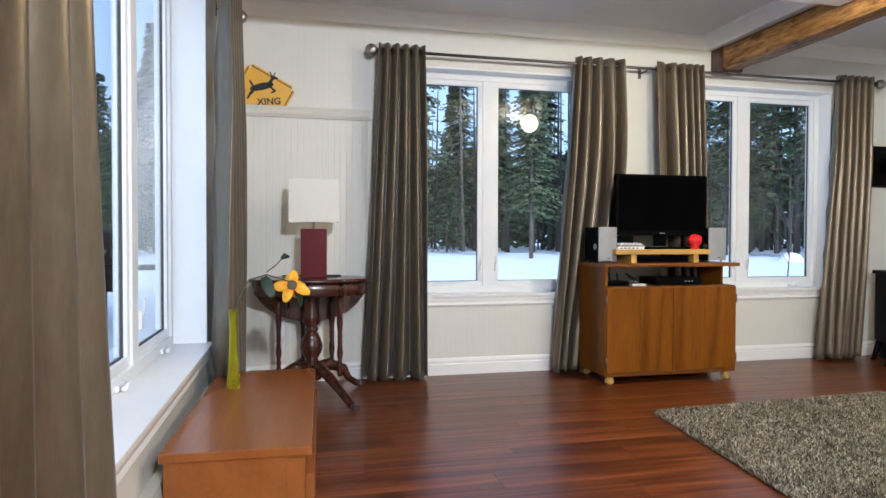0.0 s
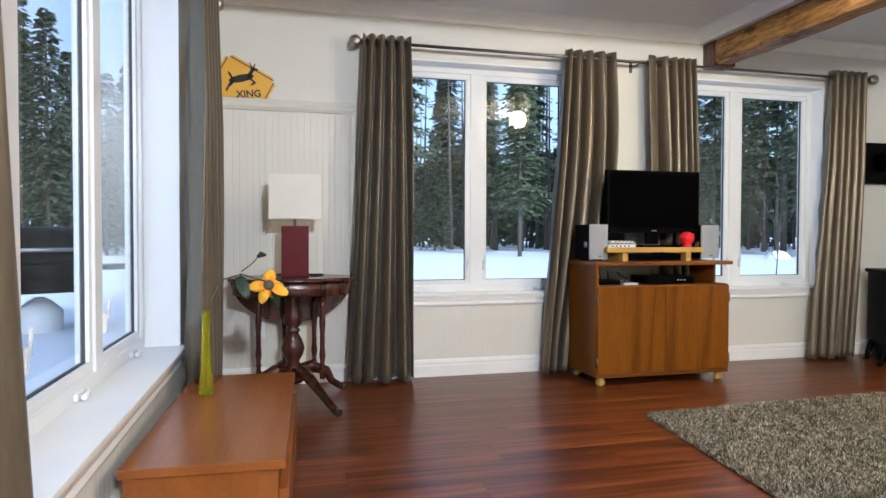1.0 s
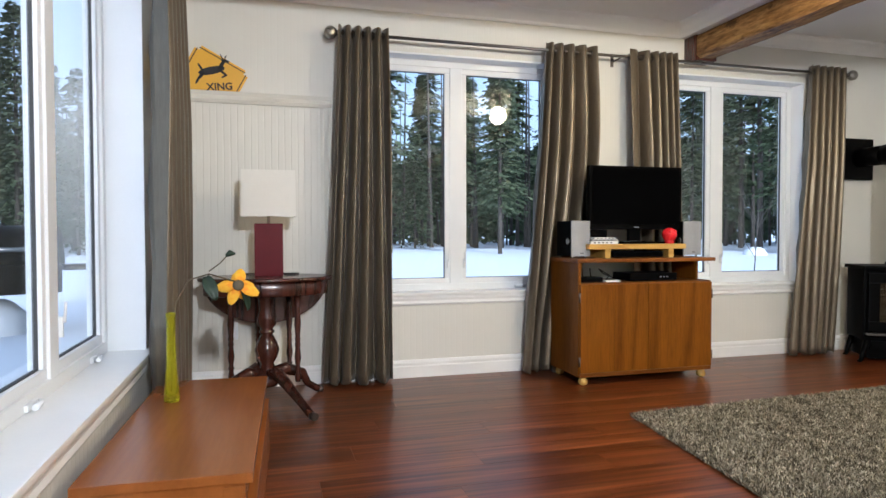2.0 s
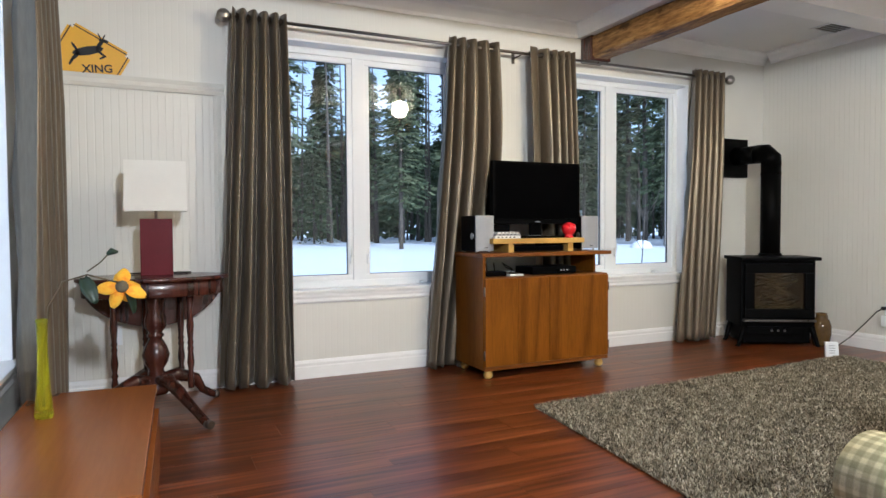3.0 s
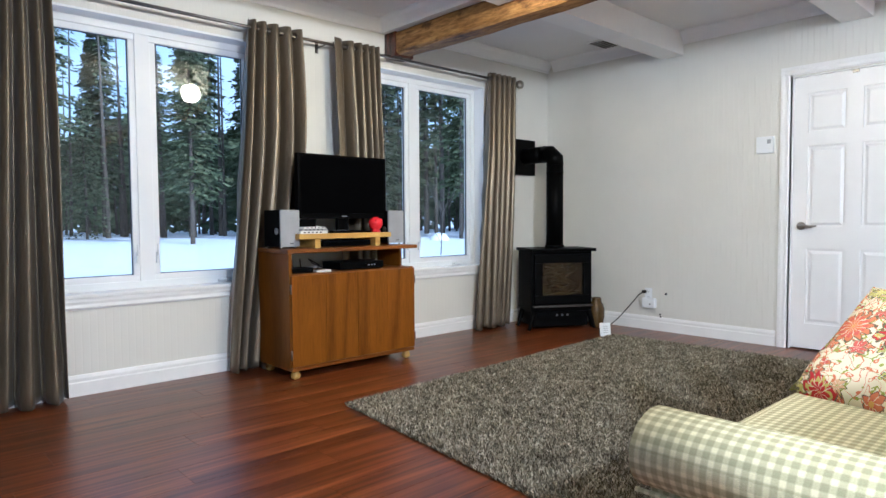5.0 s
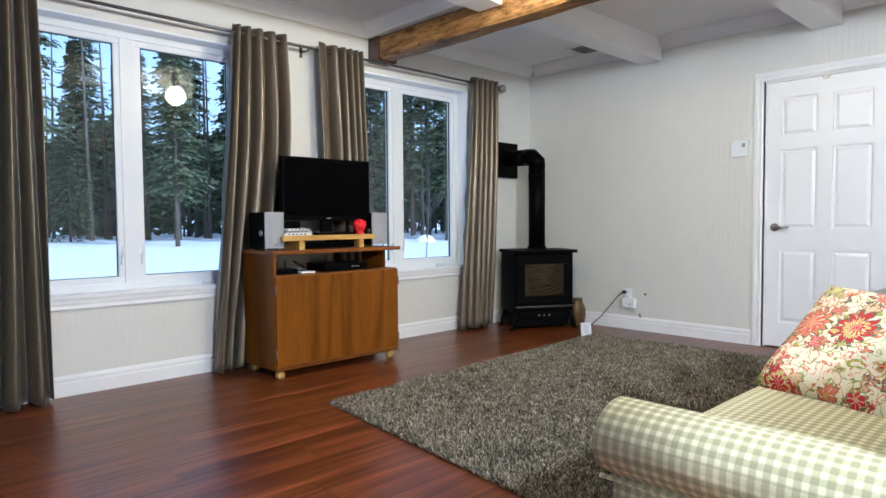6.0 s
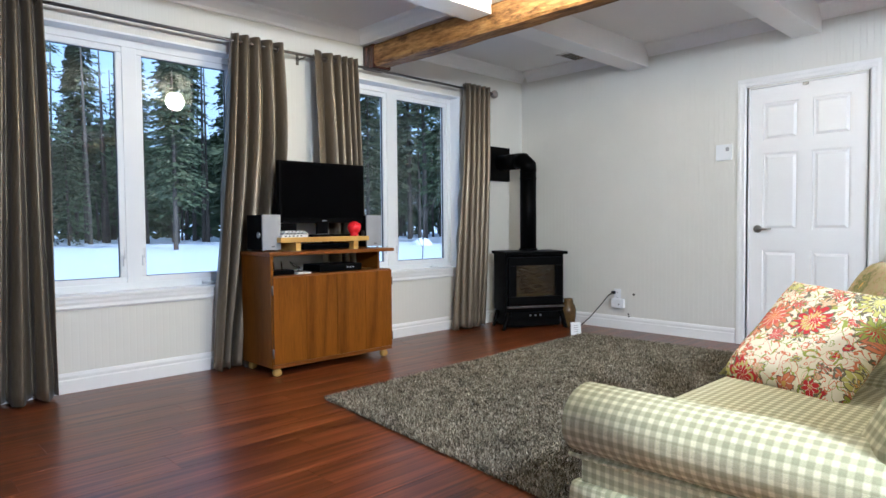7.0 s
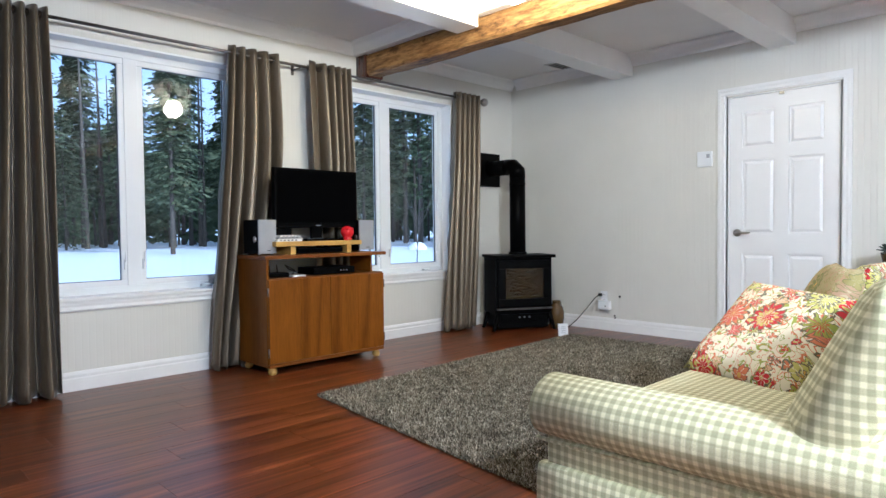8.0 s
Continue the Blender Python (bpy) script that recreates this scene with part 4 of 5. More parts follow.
part("end_strip", box(B(), 0.14, -0.562, 0.04, 0.19, -0.5555, 0.33, 0.002), M["bench"], bench)

vase = solid("flower_vase", lathe(B(), [(0.026, 0), (0.028, 0.006), (0.027, 0.03), (0.021, 0.09), (0.017, 0.16), (0.015, 0.24), (0.017, 0.31), (0.019, 0.325), (0.015, 0.325), (0.012, 0.24), (0.014, 0.12), (0.018, 0.03), (0.004, 0.02)], 24), M["vase"], "slender yellow-green glass bud vase on the chest", "vase")
VX, VY = -0.50, 2.50
vase.location = (VX, VY, 0.367)
flower = empty("silk_flower", pose(VX, VY, 0.40), "orange-yellow artificial blossom on a curved stem", "flower")
part("stem", tube(B(), [(0, 0, 0), (0.005, 0, 0.2), (0.02, 0.0, 0.33), (0.06, 0.02, 0.41), (0.13, 0.04, 0.43), (0.22, 0.05, 0.40)], 0.003, 6), M["stem"], flower)
part("side_stem", tube(B(), [(0.13, 0.04, 0.44), (0.17, 0.05, 0.47), (0.20, 0.06, 0.505)], 0.0025, 6), M["stem"], flower)
part("bud", tube(B(), [(0.19, 0.058, 0.497), (0.205, 0.06, 0.508), (0.225, 0.06, 0.505)], [0.006, 0.013, 0.004], 8), M["leaf"], flower)


def petal_mesh(L, W, curl):
    bm = B()
    nu, nv = 8, 4
    g = []
    for s in (0, 0.0016):
        g.append([[bm.verts.new(((j / nv * 2 - 1) * W * math.sin(math.pi * min(1, 0.12 + 0.80 * i / nu)) ** 0.8, L * i / nu, s + curl * (i / nu) ** 2 + 0.25 * W * (j / nv * 2 - 1) ** 2)) for j in range(nv + 1)] for i in range(nu + 1)])
    for k in (0, 1):
        for i in range(nu):
            for j in range(nv):
                bm.faces.new((g[k][i][j], g[k][i][j + 1], g[k][i + 1][j + 1], g[k][i + 1][j])).smooth = True
    for i in range(nu):
        for j in (0, nv):
            bm.faces.new((g[0][i][j], g[0][i + 1][j], g[1][i + 1][j], g[1][i][j]))
    for j in range(nv):
        for i in (0, nu):
            bm.faces.new((g[0][i][j], g[0][i][j + 1], g[1][i][j + 1], g[1][i][j]))
    return bm


pm = mesh_of("petal", petal_mesh(0.070, 0.023, 0.020), M["petal"])
facing = look((0.235, 0.04, 0.385), (0.35, -1.4, 0.72))
for k in range(7):
    p = new("petal", pm)
    p.parent = flower
    p.matrix_basis = facing @ pose(0, 0, 0, 0, 0, k * 51.4 + 10) @ pose(0, 0.010, 0, 16 + 24 * math.sin(k * 2.4), 22 * math.sin(k * 5), 0)
bm = B()
bmesh.ops.create_icosphere(bm, subdivisions=2, radius=0.022)
bmesh.ops.transform(bm, verts=bm.verts, matrix=facing @ Matrix.Diagonal((1, 1, 0.5, 1)))
part("flower_centre", bm, M["stem"], flower)
lm = mesh_of("leaf", petal_mesh(0.095, 0.024, -0.03), M["leaf"])
for m4 in (pose(0.12, 0.03, 0.42, -50, 20, 190), pose(0.24, 0.06, 0.38, -60, 10, -120)):
    p = new("leaf", lm)
    p.parent = flower
    p.matrix_basis = m4

# ---------- wall things ----------
bm = B()
extrude_profile(bm, [(0, 0), (0.012, 0), (0.018, 0.02), (0.010, 0.045), (0.016, 0.07), (0, 0.07)], (XW + 0.001, YN, 1.795), (0.25, YN, 1.795), (0, -1.7, 0))
extrude_profile(bm, [(0, 0), (0.012, 0), (0.018, 0.02), (0.010, 0.045), (0.016, 0.07), (0, 0.07)], (0.188, YN - 0.001, 0.122), (0.188, YN - 0.001, 1.80), (0, -1, 0), (1, 0, 0))
solid("wall_trim", bm, M["wall"], "cream painted trim framing a panel of the wall", "trim", "structure")
solid("wall_panel", box(B(), XW + 0.002, YN - 0.006, 0.122, 0.186, YN - 0.0005, 1.793), M["bead_panel"], "cream beadboard panel within the trim", "wall panel", "structure")

def sign_cut(bm):
    """The plate stands on the trim's ledge and in the corner of the room."""
    for co, no in (((0, 0, -0.047), (0, 0, -1)), ((-0.19, 0, 0), (-1, 0, 0))):
        bmesh.ops.bisect_plane(bm, geom=bm.verts[:] + bm.edges[:] + bm.faces[:], plane_co=co, plane_no=no, clear_outer=True)
        bmesh.ops.holes_fill(bm, edges=[e for e in bm.edges if e.is_boundary])


sign = empty("yellow_sign", pose(-0.484, YN - 0.024, 1.914, 0, 0, 0), "yellow diamond crossing sign with a black emblem", "sign")
S = 0.175
bm = B()
box(bm, -S, -0.002, -S, S, 0.003, S)
bmesh.ops.bevel(bm, geom=[e for e in bm.edges if abs((e.verts[0].co - e.verts[1].co).y) > 0.004], offset=0.03, segments=4, affect="EDGES")
bmesh.ops.transform(bm, verts=bm.verts, matrix=pose(0, 0, 0, 0, 28, 0))
sign_cut(bm)
plate = part("plate", bm, M["sign"], sign)
bm = B()
for s in (1, -1):
    for ax in (0, 1):
        a, b = 0.160, 0.15
        if ax:
            box(bm, -0.15, -0.0035, s * a - 0.003, 0.15, -0.0022, s * a + 0.003)
        else:
            box(bm, s * a - 0.003, -0.0035, -0.15, s * a + 0.003, -0.0022, 0.15)
bmesh.ops.transform(bm, verts=bm.verts, matrix=pose(0, 0, 0, 0, 28, 0))
sign_cut(bm)
part("border_line", bm, M["ink"], sign)
bm = B()
for (xa, za, xb, zb, wd) in ((-0.06, 0.005, 0.05, 0.035, 0.024), (0.04, 0.035, 0.072, 0.085, 0.011), (0.064, 0.088, 0.094, 0.084, 0.010), (0.045, 0.025, 0.085, -0.005, 0.007), (0.085, -0.005, 0.06, -0.02, 0.006),
                             (-0.055, 0.0, -0.085, -0.035, 0.010), (-0.085, -0.035, -0.10, -0.065, 0.007), (-0.06, 0.015, -0.085, 0.055, 0.007), (0.066, 0.09, 0.05, 0.125, 0.004), (0.07, 0.09, 0.085, 0.12, 0.004)):
    d = Vector((xb - xa, 0, zb - za))
    r = bmesh.ops.create_cone(bm, segments=12, radius1=wd, radius2=wd, depth=0.0016, cap_ends=True)
    m4 = Matrix.Translation(((xa + xb) / 2 * 0.95 + 0.015, -0.0032, (za + zb) / 2 * 0.95 + 0.055)) @ pose(0, 0, 0, 0, -math.degrees(math.atan2(d.z, d.x)), 0) @ Matrix.Diagonal((d.length / 2 / wd + 1, 1, 1, 1)) @ pose(0, 0, 0, 90, 0, 0)
    bmesh.ops.transform(bm, verts=r["verts"], matrix=m4)
part("emblem", bm, M["ink"], sign, "plain black emblem")


def lettering(text, size, m, parent, mat):
    cu = bpy.data.curves.new("lettering", "FONT")
    cu.body, cu.size, cu.align_x, cu.extrude, cu.offset = text, size, "CENTER", 0.0008, size * 0.02
    tmp = bpy.data.objects.new("tmp", cu)
    scene.collection.objects.link(tmp)
    me = bpy.data.meshes.new_from_object(tmp.evaluated_get(bpy.context.evaluated_depsgraph_get()))
    bpy.data.objects.remove(tmp)
    me.materials.clear()
    me.materials.append(mat)
    ob = new("lettering", me)
    ob.parent = parent
    ob.matrix_basis = m
    return ob


lettering("XING", 0.062, pose(0.058, -0.0045, -0.043, 90, -5, 0), sign, M["ink"])


def socket_plate(name, m, label):
    s = empty(name, m, label, "socket")
    part("cover_plate", box(B(), -0.036, -0.006, -0.058, 0.036, 0.0, 0.058, 0.003), M["pvc"], s)
    for z in (-0.024, 0.024):
        r = part("receptacle", box(B(), -0.017, -0.0085, z - 0.015, 0.017, -0.0055, z + 0.015, 0.004), M["pvc"], s)
        for x in (-0.006, 0.006):
            part("slot", box(B(), x - 0.0015, -0.0092, z - 0.003, x + 0.0015, -0.0083, z + 0.006), M["ink"], r)
    return s


socket_plate("wall_socket", pose(-0.37, YN - 0.0065, 0.37), "white wall socket with two outlets")
socket_plate("wall_socket", pose(XE - 0.001, 3.06, 0.315, 0, 0, -90), "white wall socket with a plug and charger")
ch = empty("plug_in_charger", pose(XE - 0.011, 3.035, 0.245, 0, 0, -90), "white plug-in adapter in the socket", "adapter")
part("case", box(B(), -0.06, -0.05, -0.045, 0.06, 0.0, 0.042, 0.012), M["pvc"], ch)
part("light", lathe(B(), [(0.006, 0), (0.006, 0.002)], 10), M["ink"], ch).matrix_basis = pose(0.02, -0.05, -0.01, 90, 0, 0)
cord = empty("power_cord", pose(0, 0, 0), "black cord from the socket to the floor", "cord")
part("plug", box(B(), XE - 0.045, 3.075, 0.325, XE - 0.0105, 3.105, 0.352, 0.006), M["ink"], cord)
part("wire", tube(B(), [(XE - 0.044, 3.09, 0.338), (XE - 0.07, 3.12, 0.31), (XE - 0.08, 3.20, 0.21), (XE - 0.10, 3.30, 0.09), (XE - 0.16, 3.36, 0.015), (XE - 0.35, 3.34, 0.006), (XE - 0.52, 3.22, 0.006)], 0.0045, 8), M["ink"], cord)
tag = empty("white_adapter", pose(4.42, 3.13, 0, -8, 0, -35), "small white adapter standing on the floor", "adapter")
part("case", box(B(), -0.045, -0.012, 0.003, 0.045, 0.012, 0.115, 0.004), M["pvc"], tag)
for k in range(4):
    part("print_bar", box(B(), -0.02, -0.0135, 0.03 + 0.018 * k, 0.02, -0.0118, 0.034 + 0.018 * k), M["silver"], tag)
for k, (y, z) in enumerate(((2.895, 0.33), (2.945, 0.145), (2.94, 0.125))):
    w = solid("wall_hook", lathe(B(), [(0.011 if k == 0 else 0.006, 0), (0.008, 0.012)], 10), M["ink"], "small dark screw end in the wall", "screw", group="screws in the wall")
    w.matrix_world = pose(XE, y, z, 0, -90, 0)
th = empty("thermostat", pose(XE, 2.085, 1.553, 0, 0, -90), "white wall thermostat with a small display", "thermostat")
part("case", box(B(), -0.062, -0.026, -0.064, 0.062, 0, 0.064, 0.006), M["pvc"], th)
part("display", box(B(), 0.018, -0.0275, 0.008, 0.046, -0.0255, 0.040, 0.001), M["silver"], th)
part("knob", box(B(), 0.022, -0.029, -0.04, 0.042, -0.0255, -0.015, 0.002), M["pvc"], th)

# baseboard heater under the side window
heat = empty("baseboard_heater", pose(XW, 0.6, 0), "cream electric baseboard heater under the window", "heater")
part("cover", extrude_profile(B(), [(0.0, 0.06), (0.055, 0.06), (0.06, 0.09), (0.06, 0.21), (0.035, 0.25), (0, 0.25)], (0, 0, 0), (0, 2.6, 0), (1, 0, 0)), M["heater"], heat)
part("grille_slot", box(B(), 0.0585, 0.05, 0.073, 0.0625, 2.55, 0.09), M["ink"], heat)
part("end_cap", box(B(), 0.0, 2.6, 0.055, 0.064, 2.66, 0.255, 0.004), M["heater"], heat)
part("foot_rail", box(B(), 0.0, 0.0, 0.0, 0.03, 2.64, 0.0595), M["heater"], heat)

# ceiling vent
vent = empty("ceiling_vent", pose(4.80, 3.36, ZC), "square ceiling vent with thin slats", "vent")
bm = B(); frame_ring(bm, -0.15, -0.15, 0.15, 0.15, 0.02, -0.008, -0.001, 0.001)
bmesh.ops.transform(bm, verts=bm.verts, matrix=pose(0, 0, 0, -90, 0, 0))
bmesh.ops.translate(bm, verts=bm.verts, vec=(0, 0, -0.009))
part("frame", bm, M["white"], vent)
for k in range(7):
    part("slat", box(B(), -0.13, -0.12 + k * 0.036, -0.007, 0.13, -0.10 + k * 0.036, -0.003), M["nickel"], vent)

# ---------- stove ----------
st = empty("gas_stove", pose(4.53, 3.74, 0, 0, 0, -30), "black cast-iron stove with a log fire behind glass, unlit", "stove")
SW, SD = 0.29, 0.19
part("top_plate", box(B(), -SW - 0.02, -SD - 0.02, 0.70, SW + 0.02, SD + 0.01, 0.73, 0.010), M["iron"], st)
bm = B()
box(bm, -SW, -SD + 0.04, 0.16, SW, SD, 0.6995, 0.008)
part("body", bm, M["iron"], st)
bm = B()
frame_ring(bm, -SW + 0.02, 0.235, SW - 0.02, 0.675, 0.075, -SD, -SD + 0.04, 0.006)
fd = part("front_door", bm, M["iron"], st)
gl = part("glass", box(B(), -SW + 0.09, -SD + 0.010, 0.30, SW - 0.09, -SD + 0.013, 0.61), M["glass"], fd)
gl.visible_shadow = False
part("fire_bed", box(B(), -SW + 0.09, -SD + 0.034, 0.30, SW - 0.09, -SD + 0.039, 0.61), M["log"], fd)
rl = random.Random(5)
for k in range(20):
    z = 0.312 + 0.0145 * k
    a = rl.uniform(-0.9, 0.9)
    L = rl.uniform(0.09, 0.15)
    ox = rl.uniform(-0.05, 0.05)
    part("log", tube(B(), [(ox - L, -SD + 0.029, max(0.31, z - a * 0.07)), (ox, -SD + 0.026, z + rl.uniform(-.01, .01)), (ox + L, -SD + 0.029, min(0.60, z + a * 0.07))], [0.014, 0.018, 0.012], 9), M["log"], fd)
part("trim_bar", box(B(), -SW + 0.01, -SD - 0.015, 0.205, SW - 0.01, -SD + 0.035, 0.222, 0.005), M["nickel"], st)
part("valance", box(B(), -SW + 0.05, -SD + 0.03, 0.10, SW - 0.05, -SD + 0.05, 0.16, 0.004), M["iron"], st)
# added black box that stands in for the shade between the legs
part("underside_shade_box", box(B(), -SW + 0.03, -SD + 0.055, 0.025, SW - 0.03, SD - 0.01, 0.1595, 0.006), M["iron"], st)
for x in (-0.05, 0.0, 0.05):
    k = part("control_knob", lathe(B(), [(0.010, 0), (0.008, 0.012)], 10), M["steel"], st)
    k.matrix_basis = pose(x, -SD + 0.029, 0.13, 90, 0, 0)
for x in (-1, 1):
    for y in (-SD + 0.04, SD - 0.04):
        part("leg", tube(B(), [(x * (SW - 0.03), y, 0.165), (x * (SW - 0.005), y - 0.005, 0.09), (x * (SW + 0.02), y - 0.012, 0.008), (x * (SW + 0.03), y - 0.018, 0.0)], [0.026, 0.020, 0.014, 0.018], 10), M["iron"], st)
pipe = empty("stove_pipe", pose(4.60, 3.80, 0), "black stove pipe with an elbow into the wall", "stove pipe")
PR = 0.078
part("upright", tube(B(), [(0, 0, 0.73), (0, 0, 1.50)], PR, 24), M["iron"], pipe)
part("elbow", tube(B(), [(0, 0, 1.49), (0, 0.0, 1.545), (0, 0.06, 1.598), (0, 0.13, 1.60)], [PR + 0.003, PR + 0.004, PR + 0.004, PR + 0.003], 24), M["iron"], pipe)
part("collar", tube(B(), [(0, 0, 1.415), (0, 0, 1.43)], PR + 0.004, 24), M["iron"], pipe)
part("flue", tube(B(), [(0, 0.12, 1.60), (0, 0.37, 1.60)], PR, 24), M["iron"], pipe)
part("wall_thimble", box(B(), -0.15, 0.355, 1.42, 0.15, 0.398, 1.76, 0.004), M["iron"], pipe)
part("base_ring", tube(B(), [(0, 0, 0.7305), (0, 0, 0.75)], PR + 0.012, 24), M["iron"], pipe)
jug = empty("pottery_jug", pose(4.79, 3.47, 0), "brown glazed pottery jug on the floor beside the stove", "jug")
part("body", lathe(B(), [(0.055, 0), (0.062, 0.02), (0.075, 0.10), (0.076, 0.16), (0.062, 0.21), (0.040, 0.235), (0.038, 0.255), (0.046, 0.268), (0.036, 0.268), (0.030, 0.24)], 24), M["jug"], jug)
part("handle", tube(B(), [(0.036, 0, 0.25), (0.07, 0, 0.245), (0.078, 0, 0.20), (0.066, 0, 0.185)], 0.008, 8), M["jug"], jug)

# small dark latch lying on the window sill
latch = empty("window_latch", pose(1.70, YN + 0.02, ZS + 0.0105), "small dark window latch lying on the sill", "latch")
part("body", box(B(), -0.035, -0.015, 0, 0.035, 0.015, 0.030, 0.006), M["black"], latch)
part("tongue", box(B(), -0.06, -0.008, 0.004, -0.0345, 0.008, 0.014, 0.002), M["steel"], latch)

# ---------- sofa ----------
sofa = empty("sofa", pose(0, 0, 0), "cream and khaki gingham sofa with rolled arms", "sofa")
SX0, SX1 = 1.06, 3.30


def arm(x, side):
    """Rolled arm along y; the roll overhangs outwards on that side."""
    r, rx, cz = 0.088, 0.108, 0.477
    bm = B()
    ys = [0.91, 0.905, 0.88, 0.6, 0.3, 0.0, -0.08]
    rs = [0.0, 0.045, r, r, r, r, r]
    rings = []
    for y, rr in zip(ys, rs):
        rr = max(rr, 0.02)
        rings.append([bm.verts.new((x + rr * rx / r * math.cos(2 * math.pi * k / 28), y, cz + rr * math.sin(2 * math.pi * k / 28))) for k in range(28)])
    for a, b in zip(rings, rings[1:]):
        for k in range(28):
            bm.faces.new((a[k], a[(k + 1) % 28], b[(k + 1) % 28], b[k])).smooth = True
    bm.faces.new(rings[0]); bm.faces.new(rings[-1])
    roll = part("arm_roll", bm, M["gingham"], sofa)
    set_uv(roll, lambda co, nrm: (co.y, 0.5 * (r + rx) * math.atan2(co.z - cz, co.x - x)) if co.y < 0.89 else (co.x, co.z))
    bm = B()
    cushion(bm, x - 0.055, -0.08, 0.06, x + 0.085, 0.865, 0.455, 0.004, 8, 0.02)
    set_uv(part("arm_panel", bm, M["gingham"], sofa), box_uv)
    bm = B()
    cushion(bm, x - 0.078, -0.08, 0.05, x - 0.02, 0.885, 0.325, 0.004, 8, 0.018)
    set_uv(part("arm_skirt", bm, M["gingham"], sofa), box_uv)
    bm = B()
    tube(bm, [(x - 0.06, y, 0.392 - 0.004 * math.sin(y * 9)) for y in [0.89 - 0.1 * k for k in range(10)]], 0.006, 6)
    pp = part("piping", bm, M["gingham"], sofa)
    set_uv(pp, box_uv)


arm(1.15, -1)
arm(SX1 - 0.08, 1)
bm = B(); cushion(bm, 1.22, 0.10, 0.08, SX1 - 0.15, 0.86, 0.30, 0.004, 8, 0.02)
set_uv(part("seat_base", bm, M["gingham"], sofa), box_uv)
for a, b in ((1.225, 2.225), (2.23, SX1 - 0.155)):
    bm = B(); cushion(bm, a, 0.20, 0.302, b, 0.885, 0.440, 0.020, 12, 0.045)
    set_uv(part("seat_cushion", bm, M["gingham"], sofa), box_uv)
for a, b in ((1.10, 2.20), (2.21, SX1 - 0.06)):
    bm = B(); cushion(bm, a, -0.10, 0.0, b, 0.09, 0.52, 0.030, 12, 0.07)
    bmesh.ops.transform(bm, verts=bm.verts, matrix=pose(0, 0.24, 0.40, 27, 0, 0))
    set_uv(part("back_cushion", bm, M["gingham"], sofa), box_uv)
bm = B(); cushion(bm, 1.07, -0.16, 0.0, SX1 - 0.03, -0.03, 0.62, 0.01, 10, 0.05)
bmesh.ops.transform(bm, verts=bm.verts, matrix=pose(0, 0.17, 0.10, 20, 0, 0))
set_uv(part("back_frame", bm, M["gingham"], sofa), box_uv)
for x in (1.12, SX1 - 0.12):
    for y in (0.80, 0.02):
        part("sofa_foot", lathe(B(), [(0.018, 0.0), (0.026, 0.06), (0.026, 0.085)], 12, x, y), M["mahogany"], sofa)


def throw_pillow(m, size, mat, label, seed):
    bm = B()
    n = 16
    for s in (-1, 1):
        g = []
        for i in range(n + 1):
            row = []
            for j in range(n + 1):
                u, v = i / n * 2 - 1, j / n * 2 - 1
                t = max(0, (1 - u ** 4) * (1 - v ** 4)) ** 0.5
                pin = 1 - 0.07 * (1 - abs(u)) * abs(v) ** 6 - 0.07 * (1 - abs(v)) * abs(u) ** 6
                w = noise.noise((u * 2 + seed, v * 2, s)) * 0.012
                row.append(bm.verts.new((u * size / 2 * pin, s * (t * 0.058 + w * t), v * size / 2 * pin)))
            g.append(row)
        for i in range(n):
            for j in range(n):
                bm.faces.new((g[i][j], g[i + 1][j], g[i + 1][j + 1], g[i][j + 1])).smooth = True
    bmesh.ops.remove_doubles(bm, verts=bm.verts, dist=0.0005)
    ob = solid("throw_pillow", bm, mat, label, "pillow", group="throw pillows")
    set_uv(ob, lambda co, nrm: (co.x, co.z))
    ob.matrix_world = m
    return ob


throw_pillow(pose(2.035, 0.588, 0.592, 46, 0, 70) @ pose(0, 0, 0, 0, -5, 0), 0.46, M["floral"], "plump bright floral print pillow on the sofa", 1)
throw_pillow(pose(2.36, 0.52, 0.650, 30, 0, 26), 0.42, M["khaki_floral"], "khaki floral print pillow propped on the sofa", 2)
throw_pillow(pose(2.78, 0.50, 0.640, 28, 0, 2), 0.42, M["floral"], "bright floral print pillow at the sofa's far end", 3)

# small stand with a plant by the far wall
stand = empty("corner_stand", pose(4.70, 0.62, -0.0), "dark wooden corner stand beside the door", "stand")
part("top", box(B(), -0.20, -0.20, 0.64, 0.26, 0.20, 0.67, 0.004), M["mahogany"], stand)
part("body", box(B(), -0.17, -0.17, 0.30, 0.24, 0.17, 0.6395, 0.003), M["mahogany"], stand)
for x in (-0.15, 0.22):
    for y in (-0.15, 0.15):
        part("leg", box(B(), x - 0.02, y - 0.02, 0, x + 0.02, y + 0.02, 0.2995), M["mahogany"], stand)
plant = empty("potted_plant", pose(4.68, 0.70, 0.67), "small green plant in a terracotta pot", "plant")
part("pot", lathe(B(), [(0.05, 0), (0.07, 0.11), (0.075, 0.13), (0.065, 0.13), (0.06, 0.10)], 18), M["jug"], plant)
rp = random.Random(3)
for k in range(16):
    o = new("leaf", lm)
    o.parent = plant
    o.matrix_basis = pose(rp.uniform(-.03, .03), rp.uniform(-.03, .03), 0.11, rp.uniform(20, 70), 0, k * 67)

